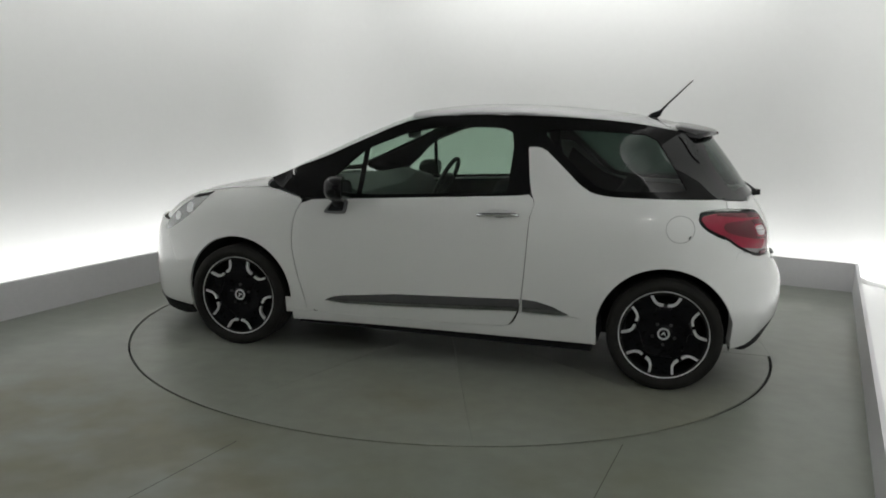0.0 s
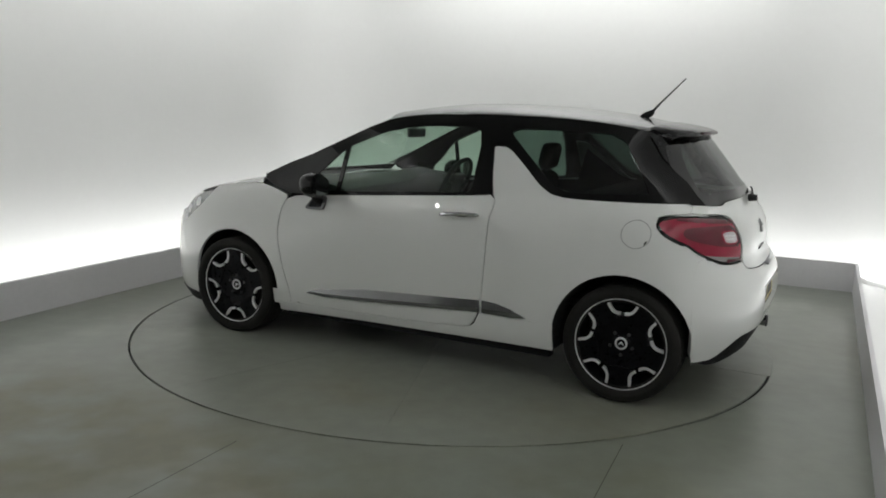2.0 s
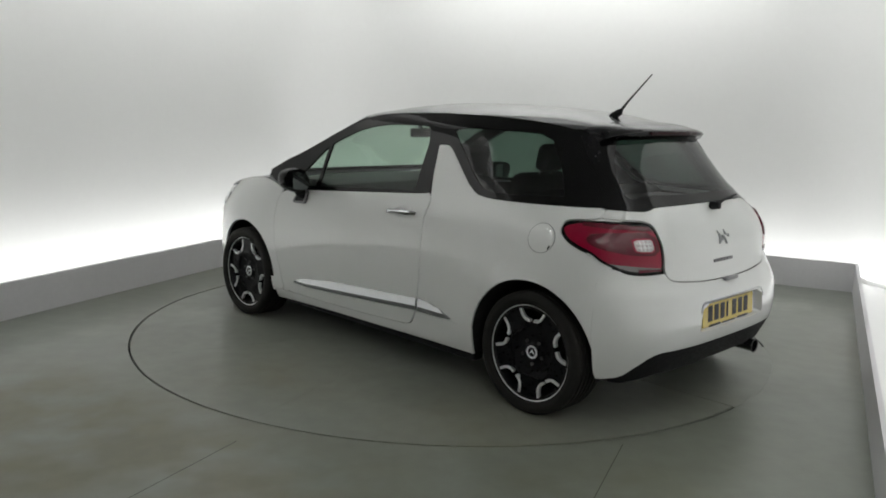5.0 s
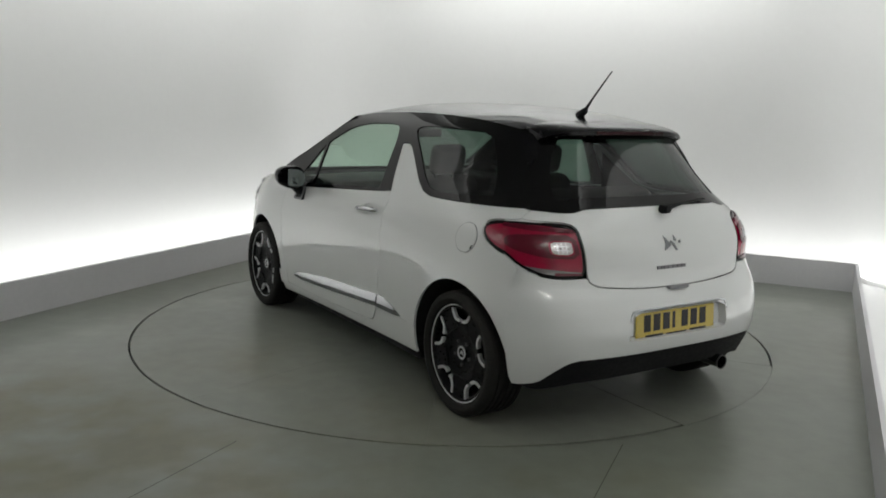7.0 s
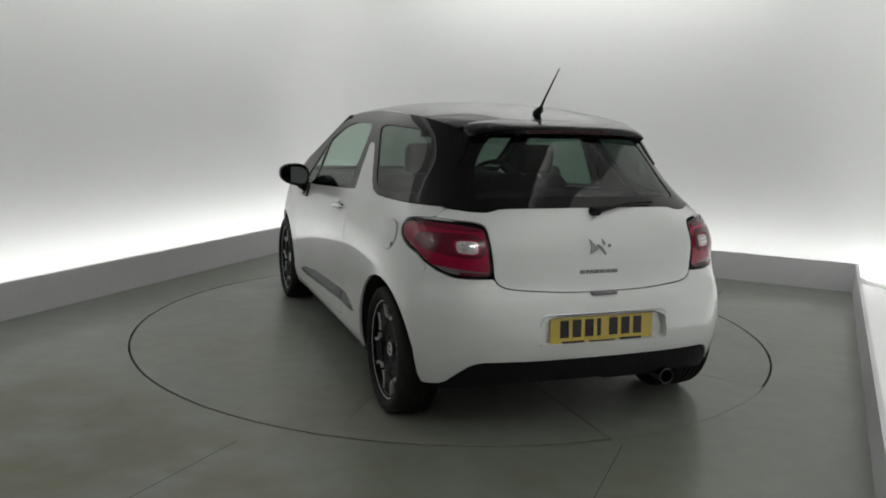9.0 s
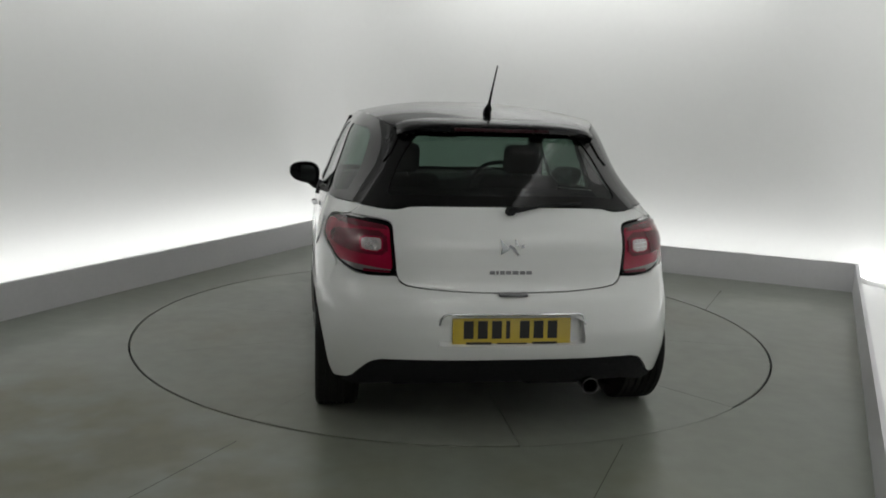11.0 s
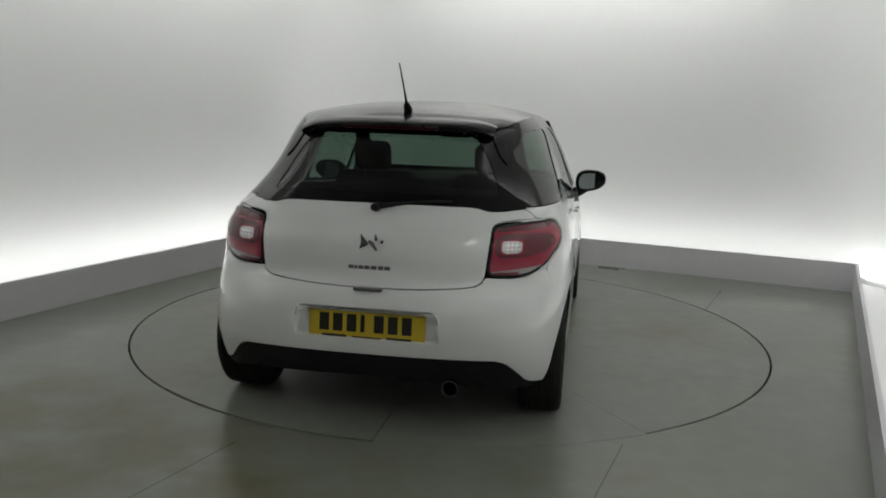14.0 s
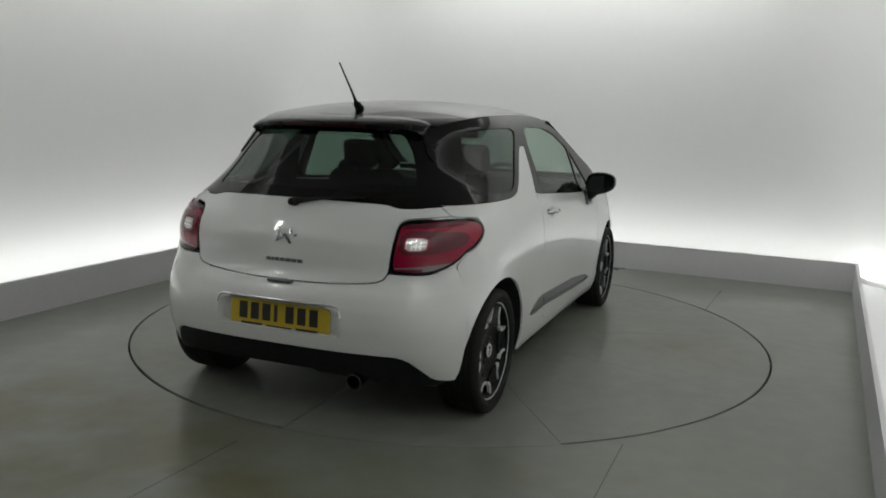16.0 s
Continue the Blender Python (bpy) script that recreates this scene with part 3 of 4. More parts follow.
def build_shell():
    g = 0.0022                       # half a shut line
    # door: lower, painted part
    front = [(0.785, 0.245), (0.80, 0.33), (0.845, 0.47), (0.882, 0.64), (0.872, 0.80), (0.825, 0.893)]
    belt = [(0.57, 0.913), (0.07, 0.948), (-0.44, 0.985), (-0.488, 0.995)]
    rear = [(-0.493, 0.90), (-0.49, 0.80), (-0.482, 0.61), (-0.47, 0.42), (-0.455, 0.36), (-0.42, 0.285)]
    door_loop = X(*front, *belt, *rear, (-0.38, 0.268), (-0.05, 0.252), (0.4, 0.244))
    scoop = X(*arc(-0.325, 0.878, 0.070, 0, 345, 22, 0.030))
    doors = both("door", [door_loop, scoop], WHITE, car, smooth=1, label="white painted door")
    both("handle_scoop", [X(*arc(-0.325, 0.878, 0.073, 0, 345, 22, 0.033))], WHITE, car, lift=-0.001, dome=-0.022, rim=0, step=0.008, edge=0.006, smooth=0)
    # front wing
    arch_f = arc(1.235, 0.305, 0.352, -16, 180 + 4, 26)
    top = [(0.85, 0.905), (0.95, 0.935), (1.06, 0.955), (1.25, 0.938), (1.45, 0.907), (1.60, 0.865), (1.72, 0.79), (1.80, 0.70)]
    wing = X(*[(x + 2 * g, z) for x, z in front], *top, (1.78, 0.60), (1.70, 0.45), *[p for p in arch_f if p[1] > 0.25 and p[0] < 1.66], (0.865, 0.245))
    both("front_wing", [wing], WHITE, car, smooth=1)
    # sill
    sill = X((0.879, 0.2435), (0.785, 0.2427), (0.4, 0.2415), (-0.05, 0.2495), (-0.372, 0.2645), (-0.413, 0.2755), (-0.4375, 0.298), (-0.4615, 0.3525), (-0.88, 0.3525), (-0.885, 0.212), (-0.41, 0.206), (0.26, 0.196), (0.885, 0.182))
    both("sill", [sill], WHITE, car, smooth=0)
    # white filler added behind the wing's lower gap, which else shows black
    both("wing_foot", [X((0.92, 0.225), (0.92, 0.32), (0.78, 0.32), (0.74, 0.225))], WHITE, car, lift=-0.006, rim=0, smooth=0)
    # rear quarter with its fin behind the door
    arch_r = arc(-1.228, 0.305, 0.352, 192, -8, 26)
    fin = [(-0.478, 1.06), (-0.466, 1.15), (-0.455, 1.225), (-0.453, 1.238), (-0.458, 1.2425), (-0.48, 1.244), (-0.51, 1.2435), (-0.53, 1.238), (-0.56, 1.222), (-0.66, 1.135), (-0.745, 1.058), (-0.81, 1.018), (-0.90, 1.003), (-1.10, 1.003), (-1.30, 1.006), (-1.492, 1.008)]
    tail = [(-1.4995, 0.9665), (-1.43, 0.9625), (-1.39, 0.9575), (-1.362, 0.948), (-1.358, 0.905), (-1.396, 0.862), (-1.46, 0.830), (-1.51, 0.812), (-1.562, 0.771), (-1.570, 0.755), (-1.5603, 0.705), (-1.555, 0.66), (-1.56, 0.52), (-1.565, 0.40)]
    quarter = X(*[(x - 2 * g, z) for x, z in rear[:-1]][::-1], (-0.495, 0.99), *fin, *tail, *[p for p in arch_r if p[1] > 0.28], (-0.885, 0.354), (-0.466, 0.354))
    both("rear_quarter", [quarter], WHITE, car, smooth=1)
    # rear bumper, all round the tail
    half = X((-1.5655, 0.247), (-1.5658, 0.40), (-1.5608, 0.52), (-1.5558, 0.655), (-1.5607, 0.705), (-1.5712, 0.756)) + Y((0.702, 0.748), (0.683, 0.7325), (0.624, 0.7235), (0.525, 0.7255), (0.498, 0.728), (0.484, 0.702), (0.445, 0.684), (0.25, 0.668), (0.10, 0.663))
    low = Y((0.10, 0.378), (0.54, 0.382), (0.60, 0.365), (0.645, 0.315), (0.682, 0.262), (0.735, 0.246))
    full = half + [(-s, z) for s, z in half[::-1]] + [(-s, z) for s, z in low[::-1]] + low
    plate_hole = Y((0.30, 0.578), (0.0, 0.584), (-0.30, 0.578), (-0.325, 0.455), (-0.30, 0.443), (0.30, 0.443), (0.325, 0.455))
    shell("rear_bumper", [full, plate_hole], WHITE, car, smooth=1, label="white rear bumper with plate recess", rim=0.042)
    diff = Y((0.735, 0.242), (0.677, 0.258), (0.640, 0.311), (0.595, 0.361), (0.538, 0.378), (0.10, 0.374))
    diff = diff + [(-s, z) for s, z in diff[::-1]] + Y((-0.68, 0.222), (-0.60, 0.240), (-0.50, 0.262), (0.50, 0.262), (0.60, 0.240), (0.68, 0.222))
    shell("diffuser", [diff], TRIM, car, lift=-0.002, smooth=1, label="black plastic lower bumper")
    # recess of the number plate
    recess = Y((0.33, 0.60), (-0.33, 0.60), (-0.345, 0.43), (0.345, 0.43))
    shell("plate_recess", [recess], WHITE, car, lift=-0.040, rim=0, smooth=0)
    # tailgate
    half = Y((0.10, 0.668), (0.25, 0.673), (0.44, 0.689), (0.479, 0.706), (0.494, 0.735), (0.500, 0.80), (0.507, 0.87), (0.508, 0.93), (0.522, 0.953), (0.555, 0.9622), (0.62, 0.9655)) + X((-1.5025, 0.9672), (-1.500, 1.003)) + Y((0.655, 1.002), (0.51, 0.995), (0.475, 0.999), (0.425, 1.013), (0.20, 1.017))
    gate = half + [(-s, z) for s, z in half[::-1]]
    shell("tailgate", [gate], WHITE, car, smooth=1, label="white tailgate")
    # white filler added under the corner where tailgate, quarter and lamp meet
    both("gutter", [X((-1.44, 0.950), (-1.44, 1.013), (-1.55, 1.012), (-1.58, 0.952))], WHITE, car, lift=-0.007, rim=0, smooth=0)
    # white filler added behind the lamp's lower outer corner
    both("lamp_bed", [X((-1.50, 0.835), (-1.595, 0.80), (-1.62, 0.70), (-1.50, 0.70))], WHITE, car, lift=-0.007, rim=0, smooth=0)
    # nose
    half = X((1.804, 0.698), (1.784, 0.60), (1.704, 0.45), (1.60, 0.35), (1.585, 0.22), (1.62, 0.15))
    nose = half + [(2 * SN - s, z) for s, z in half[::-1]]
    shell("front_bumper", [nose], WHITE, car, smooth=0)
    half = X((1.60, 0.185), (1.60, 0.13), (1.70, 0.105))
    lip = half + [(2 * SN - s, z) for s, z in half[::-1]]
    shell("front_lip", [lip], TRIM, car, lift=0.004, smooth=0, label="black plastic front lip")
    # black side frame with its glass openings
    rail = [(0.98, 1.035), (0.78, 1.118), (0.49, 1.255), (0.35, 1.322), (0.23, 1.368), (0.12, 1.390), (0.0, 1.402), (-0.32, 1.412), (-0.63, 1.410), (-0.93, 1.395), (-1.12, 1.372), (-1.26, 1.340)]
    outer = X(*rail)
    back = X((-1.262, 1.30), (-1.325, 1.20), (-1.42, 1.09), (-1.493, 1.012))
    under = X((-1.30, 1.0115), (-1.10, 1.0065), (-0.90, 1.0065), (-0.807, 1.022), (-0.742, 1.062), (-0.657, 1.139), (-0.558, 1.226), (-0.53, 1.242), (-0.51, 1.2475), (-0.48, 1.248), (-0.456, 1.2465), (-0.449, 1.240), (-0.451, 1.225), (-0.462, 1.15), (-0.474, 1.06), (-0.486, 1.0), (-0.44, 0.989), (0.07, 0.952), (0.57, 0.917), (0.80, 0.905), (0.86, 0.915), (1.06, 1.0))
    vent = X((0.775, 0.946), (0.503, 0.940), (0.489, 1.192))
    main = X((0.476, 0.940), (0.462, 1.204), (0.40, 1.233), (0.25, 1.295), (0.12, 1.324), (-0.01, 1.340), (-0.29, 1.345), (-0.352, 1.322), (-0.370, 1.24), (-0.362, 1.02), (-0.345, 0.992), (0.07, 0.970))
    side = X((-0.53, 1.325), (-0.60, 1.345), (-1.05, 1.335), (-1.13, 1.30), (-1.22, 1.17), (-1.30, 1.045), (-0.93, 1.030), (-0.84, 1.05), (-0.77, 1.10), (-0.68, 1.185), (-0.58, 1.275))
    both("window_frame", [outer + back + under, vent, main, side], FRIT, car, smooth=1, label="glossy black window surround", step=0.04)

    def glaze(name, loop, mat, label, k=1):
        for ob in both(name, [loop], mat, car, lift=-0.004, rim=0, smooth=k, label=label):
            ob.visible_shadow = True
    glaze("front_quarter_pane", X((0.80, 0.940), (0.492, 0.932), (0.480, 1.215)), PANE, "small green tinted pane")
    glaze("door_pane", X((0.487, 0.932), (0.474, 1.212), (0.40, 1.245), (0.25, 1.305), (0.12, 1.334), (-0.01, 1.350), (-0.29, 1.355), (-0.362, 1.330), (-0.376, 1.24), (-0.368, 1.02), (-0.345, 0.982), (0.07, 0.962)), PANE, "green tinted door glass")
    glaze("rear_side_pane", X((-0.51, 1.33), (-0.60, 1.355), (-1.05, 1.345), (-1.14, 1.31), (-1.23, 1.17), (-1.31, 1.035), (-0.93, 1.020), (-0.83, 1.04), (-0.76, 1.095), (-0.67, 1.18), (-0.57, 1.27)), DARKPANE, "dark privacy glass")
    # rear window
    half = Y((0.20, 1.021), (0.425, 1.017), (0.475, 1.003), (0.51, 0.999), (0.655, 1.006)) + X((-1.4938, 1.008), (-1.4208, 1.09), (-1.3258, 1.20), (-1.2628, 1.30)) + Y((0.44, 1.325), (0.40, 1.340), (0.2, 1.352))
    win = half + [(-s, z) for s, z in half[::-1]]
    opening = Y((0.51, 1.045), (0.44, 1.06), (0.2, 1.064))
    opening += Y((-0.2, 1.064), (-0.44, 1.06), (-0.51, 1.045), (-0.525, 1.07), (-0.455, 1.22), (-0.395, 1.30), (-0.365, 1.315), (0.365, 1.315), (0.395, 1.30), (0.455, 1.22), (0.525, 1.07))
    shell("rear_window_border", [win, opening], FRIT, car, smooth=1, label="black border of the rear window", rim=0.003)
    pane = Y((0.55, 1.035), (-0.55, 1.035), (-0.565, 1.08), (-0.49, 1.22), (-0.41, 1.32), (0.41, 1.32), (0.49, 1.22), (0.565, 1.08))
    shell("rear_pane", [pane], DARKPANE, car, lift=-0.004, rim=0, smooth=0, label="dark privacy glass")
    # black strip added so that no light shows through the window gap
    both("window_seal", [X((-1.225, 1.31), (-1.29, 1.20), (-1.385, 1.09), (-1.455, 1.014)) + X((-1.53, 1.014), (-1.46, 1.09), (-1.365, 1.20), (-1.30, 1.31))], UNDER, car, lift=-0.010, rim=0, smooth=0, label="black strip added behind the gap beside the rear window")
    # dark shell added behind the shut lines; their shade is in its colour
    lining = X((0.88, 0.19), (0.9, 0.60), (0.86, 0.90), (0.5, 0.91), (-0.45, 0.98), (-0.53, 1.20), (-0.75, 1.03), (-0.92, 0.98), (-1.35, 0.98), (-1.45, 0.80), (-1.58, 0.68), (-1.60, 0.30), *[p for p in arc(-1.228, 0.305, 0.36, 192, -8, 16) if p[1] > 0.25], (-0.86, 0.22))
    both("lining", [lining], UNDER, car, lift=-0.014, rim=0, smooth=0, step=0.05, edge=0.03)
    half = Y((0.72, 0.27), (0.74, 0.5), (0.76, 0.68), (0.76, 0.99), (0.64, 1.02), (0.2, 1.02))
    back_in = half + [(-s, z) for s, z in half[::-1]]
    shell("lining", [back_in], UNDER, car, lift=-0.060, rim=0, smooth=0, step=0.05, edge=0.03)


def rail_point(x):
    z = float(np.interp(-x, [-0.23, -0.12, 0.0, 0.32, 0.63, 0.93, 1.12, 1.26, 1.34], [1.370, 1.392, 1.404, 1.414, 1.412, 1.397, 1.374, 1.345, 1.325]))
    p = skin(at_x(x, z), z)[0]
    return p


def build_top():
    # roof
    xs = np.linspace(0.235, -1.30, 34)
    crown = table([(-1.45, 1.347), (-1.23, 1.393), (-0.99, 1.437), (-0.72, 1.463), (-0.37, 1.476), (-0.09, 1.471), (0.17, 1.445), (0.34, 1.410)], 0.06)
    lift = table([(-1.4, 0.0), (0.0, 0.0), (0.235, 0.095)], 0.05)
    rows = []
    edge = [rail_point(x) for x in xs]
    ez = np.array([e[2] for e in edge])
    k = np.ones(5) / 5
    ez = np.convolve(np.pad(ez, 2, mode="edge"), k, mode="valid")
    for e, z, x in zip(edge, ez, xs):
        row = []
        for v in np.linspace(-1, 1, 31):
            y = e[1] * np.sign(v) * (1 - (1 - abs(v)) ** 1.3)
            q = abs(y) / e[1]
            xx = x + float(lift(x)) * (1 - q * q) - 0.09 * max(0.0, (-x - 1.1) / 0.2) * (1 - q ** 3)
            row.append((xx, y, z + (float(crown(xx)) - z) * (1 - q ** 2.6)))
        rows.append(row)
    sheet("roof", rows, ROOFM, car, "glossy black roof")
    # windscreen
    left = curve([(1.03, 0.775, 1.000), (0.78, 0.742, 1.112), (0.49, 0.688, 1.250), (0.23, 0.638, 1.372)], 22)
    mid = curve([(1.25, 0, 0.985), (0.98, 0, 1.118), (0.60, 0, 1.297), (0.325, 0, 1.408)], 22)

    def screen(lo, hi, side):
        rows = []
        for a, b in zip(left[lo:hi], mid[lo:hi]):
            rows.append([(b[0] + (a[0] - b[0]) * abs(v) ** 2, a[1] * v, b[2] + (a[2] - b[2]) * v * v) for v in np.linspace(-side, side, 25)])
        return rows
    ob = sheet("windscreen", screen(0, 22, 0.93), SCREENPANE, car, "curved green tinted windscreen")
    for sg in (1, -1):
        rows = [[(b[0] + (a[0] - b[0]) * v * v, sg * a[1] * v, b[2] + (a[2] - b[2]) * v * v + 0.004) for v in (0.91, 0.94, 0.97, 1.0)] for a, b in zip(left, mid)]
        sheet("screen_pillar", rows, BLACK, car, "glossy black screen pillar")
    # bonnet
    rows = []
    ctr = table([(1.0, 1.01), (1.28, 0.972), (1.5, 0.935), (1.7, 0.89), (1.87, 0.83), (1.99, 0.755), (2.06, 0.69)], 0.03)
    brow = table([(0.85, 0.905), (0.95, 0.935), (1.06, 0.957), (1.25, 0.940), (1.45, 0.909), (1.60, 0.867), (1.72, 0.792), (1.80, 0.702)], 0.012)
    for u in np.linspace(0, 1, 26):
        xe = 1.04 + (1.80 - 1.04) * u
        ze = float(brow(xe))
        e = skin(at_x(xe, ze), ze)[0]
        xc = 1.27 + (2.056 - 1.27) * u
        row = []
        for v in np.linspace(-1, 1, 29):
            q = abs(v)
            row.append((xc + (e[0] - xc) * q ** 2.4, e[1] * v, float(ctr(xc)) + (e[2] - float(ctr(xc))) * q ** 2.4))
        rows.append(row)
    sheet("bonnet", rows, WHITE, car, "white bonnet")
    # scuttle between bonnet and windscreen
    rows = []
    for a, b in zip(np.linspace(0, 1, 5), np.linspace(0, 1, 5)):
        row = []
        for v in np.linspace(-1, 1, 21):
            q = v * v
            x0, z0 = 1.25 - 0.22 * q, 0.985 + 0.015 * q
            x1, z1 = 1.31 - 0.24 * q, 0.958 + 0.0 * q
            row.append((x0 + (x1 - x0) * a, 0.775 * v, z0 + (z1 - z0) * a))
        rows.append(row)
    sheet("scuttle", rows, TRIM, car, "black plastic scuttle")


build_shell()
build_top()
SHIFT = Matrix.Translation((-PIVOT[0], -PIVOT[1], 0))


def piece(name, bm, material, parent=None, label="", smooth=True, sharp=35):
    """A part modelled in the car's plan."""
    return part(name, moved(bm, SHIFT), material, parent or car, label, smooth, sharp)


def on_skin(x, z, lift=0.0):
    s = at_x(x, z)
    p, n = skin(s, z)[0], skin_normal(s, z)[0]
    return Vector(p + n * lift)


# ---- wheels ----
TYRE_R = 0.292


def prism(outline, y0, y1):
    """A plate over (x, z) points between two depths."""
    bm = bmesh.new()
    lo = [bm.verts.new((x, y0, z)) for x, z in outline]
    hi = [bm.verts.new((x, y1, z)) for x, z in outline]
    bm.faces.new(lo)
    bm.faces.new(hi[::-1])
    k = len(outline)
    for i in range(k):
        bm.faces.new((lo[i], hi[i], hi[(i + 1) % k], lo[(i + 1) % k]))
    return bm


def polar(r, deg):
    return r * math.cos(radians(deg)), r * math.sin(radians(deg))


def ribbon(points, width):
    p = [Vector(q) for q in points]
    left, right = [], []
    for i, q in enumerate(p):
        d = (p[min(i + 1, len(p) - 1)] - p[max(i - 1, 0)]).normalized()
        nrm = Vector((-d.y, d.x))
        left.append(q + nrm * width / 2)
        right.append(q - nrm * width / 2)
    return [tuple(q) for q in left + right[::-1]]


def build_wheel(at, turn, spin):
    """One wheel; its outer face looks along +y before the turn."""
    place = Matrix.Translation(at) @ pose(0, 0, 0, 0, 0, turn) @ pose(0, 0, 0, 0, spin, 0) @ Matrix.Diagonal((1.03, 1, 1.03, 1))
    rim = piece("wheel", moved(lathe_bm([(0.20, -0.095), (0.222, -0.095), (0.215, -0.06), (0.205, 0.0), (0.210, 0.055), (0.222, 0.070), (0.226, 0.078), (0.219, 0.080), (0.208, 0.062), (0.198, 0.0), (0.20, -0.09)], 56), place), RIMBLACK, car, "black alloy wheel with bright machined edges")
    half = 0.1025
    prof = [(0.212, -0.085), (0.228, -0.098), (0.25, -half), (0.275, -0.098), (0.288, -0.086)]
    for y in (-0.075, -0.046, -0.016, 0.016, 0.046, 0.075):
        prof += [(TYRE_R, y - 0.010), (TYRE_R, y + 0.010), (TYRE_R - 0.007, y + 0.0105), (TYRE_R - 0.007, y + 0.0185)] if y < 0.07 else [(TYRE_R - 0.001, y - 0.010), (TYRE_R - 0.002, y + 0.006)]
    prof += [(0.288, 0.090), (0.277, 0.098), (0.262, 0.1025), (0.25, 0.1028), (0.248, 0.1005), (0.238, 0.1005), (0.231, 0.095), (0.228, 0.084), (0.212, 0.082)]
    piece("tyre", moved(lathe_bm(prof, 72), place), RUBBER, rim, "black low-profile tyre", sharp=50)
    piece("rim_ring", moved(lathe_bm([(0.2205, 0.0795), (0.2225, 0.084), (0.2285, 0.085), (0.230, 0.080)], 72), place), RIMCUT, rim, "bright machined rim edge")
    piece("brake_disc", moved(lathe_bm([(0.05, 0.0), (0.14, 0.0), (0.14, -0.02), (0.05, -0.02)], 40, True), place), STEEL, rim)
    piece("wheel_back", moved(lathe_bm([(0.001, -0.05), (0.205, -0.06)], 32), place), UNDER, rim)
    # centre and five broad spokes
    piece("wheel_centre", moved(lathe_bm([(0.001, 0.058), (0.034, 0.060), (0.040, 0.054), (0.052, 0.050), (0.10, 0.057), (0.132, 0.064), (0.139, 0.060), (0.139, 0.03), (0.001, 0.02)], 50), place), RIMBLACK, rim)
    for k in range(5):
        mid = 90 + 36 + 72 * k
        pts = [polar(0.128, mid - 27), polar(0.150, mid - 22), polar(0.175, mid - 17), polar(0.2215, mid - 14.5), polar(0.2225, mid), polar(0.2215, mid + 14.5), polar(0.175, mid + 17), polar(0.150, mid + 22), polar(0.128, mid + 27)]
        bm = prism(pts, 0.030, 0.068)
        bmesh.ops.bevel(bm, geom=[e for e in bm.edges if abs(e.verts[0].co.y - e.verts[1].co.y) < 1e-6 and e.verts[0].co.y > 0.05], offset=0.004, segments=2, affect="EDGES")
        piece("spoke", moved(bm, place), RIMBLACK, rim)
        for sg in (-1, 1):
            c = 90 + 72 * k
            path = [polar(0.2220, c + sg * 20.5), polar(0.202, c + sg * 19.8), polar(0.182, c + sg * 18.6), polar(0.168, c + sg * 16.6), polar(0.158, c + sg * 13.0), polar(0.153, c + sg * 8.0), polar(0.152, c + sg * 4.0)]
            bm = prism(ribbon(path, 0.0135), 0.056, 0.0735)
            piece("spoke_edge", moved(bm, place), RIMCUT, rim, "bright machined edge", smooth=False)
        b = polar(0.058, 54 + 72 * k)
        piece("wheel_bolt", moved(lathe_bm([(0.001, 0.062), (0.007, 0.062), (0.0085, 0.059), (0.0085, 0.045)], 8), place @ Matrix.Translation((b[0], 0, b[1]))), STEEL, rim, "small steel wheel bolt")
    piece("centre_ring", moved(lathe_bm([(0.022, 0.0615), (0.024, 0.0645), (0.030, 0.0645), (0.032, 0.0600)], 32), place), RIMCUT, rim, "bright ring of the centre cap")
    bm = prism([(-0.012, -0.010), (0.0, 0.0), (0.012, -0.010), (0.012, -0.005), (0.0, 0.012), (-0.012, -0.005)], 0.058, 0.0625)
    piece("cap_emblem", moved(bm, place), RIMCUT, rim, smooth=False)


for xw in (1.232, -1.232):
    build_wheel((xw, 0.737 if xw < 0 else 0.776, 0.298), 0, 0 if xw < 0 else 36)
    build_wheel((xw, -0.737 if xw < 0 else -0.776, 0.298), 180, 20)


# ---- underside and wheel arches ----
def build_underside():
    piece("underbody", box_bm((3.30, 1.02, 0.30), (0.05, 0, 0.34), 0.03), UNDER, label="black underbody", smooth=False)
    piece("underbody", box_bm((1.68, 1.54, 0.22), (0.0, 0, 0.275), 0.03), UNDER, smooth=False)
    piece("rear_silencer", box_bm((0.28, 0.40, 0.13), (-1.56, -0.27, 0.275), 0.05, 3), UNDER)
    piece("exhaust_pipe", tube_bm([(-1.50, -0.36, 0.25), (-1.66, -0.365, 0.25), (-1.80, -0.37, 0.243)], 0.033, 20, False), DARKCHROME, label="round steel exhaust tip")
    ring = [(-1.80, -0.37 + 0.034 * math.cos(a), 0.243 + 0.034 * math.sin(a)) for a in (2 * math.pi * k / 28 for k in range(29))]
    piece("exhaust_rim", tube_bm(ring, 0.003, 8, False), STEEL, label="bright rolled rim of the exhaust")
    for xw in (1.234, -1.229):
        for sg in (1, -1):
            bm = bmesh.new()
            rings = [[], []]
            for a in (radians(-14 + 208 * k / 24) for k in range(25)):
                x, z = xw + 0.347 * math.cos(a), 0.305 + 0.347 * math.sin(a)
                out = abs(skin(at_x(x, z), z)[0][1]) - 0.014
                rings[0].append(bm.verts.new((x, sg * 0.50, z)))
                rings[1].append(bm.verts.new((x, sg * out, z)))
            for k in range(24):
                bm.faces.new((rings[0][k], rings[0][k + 1], rings[1][k + 1], rings[1][k]))
            bm.faces.new(rings[0])
            piece("arch_liner", bm, UNDER, label="black wheel arch liner")
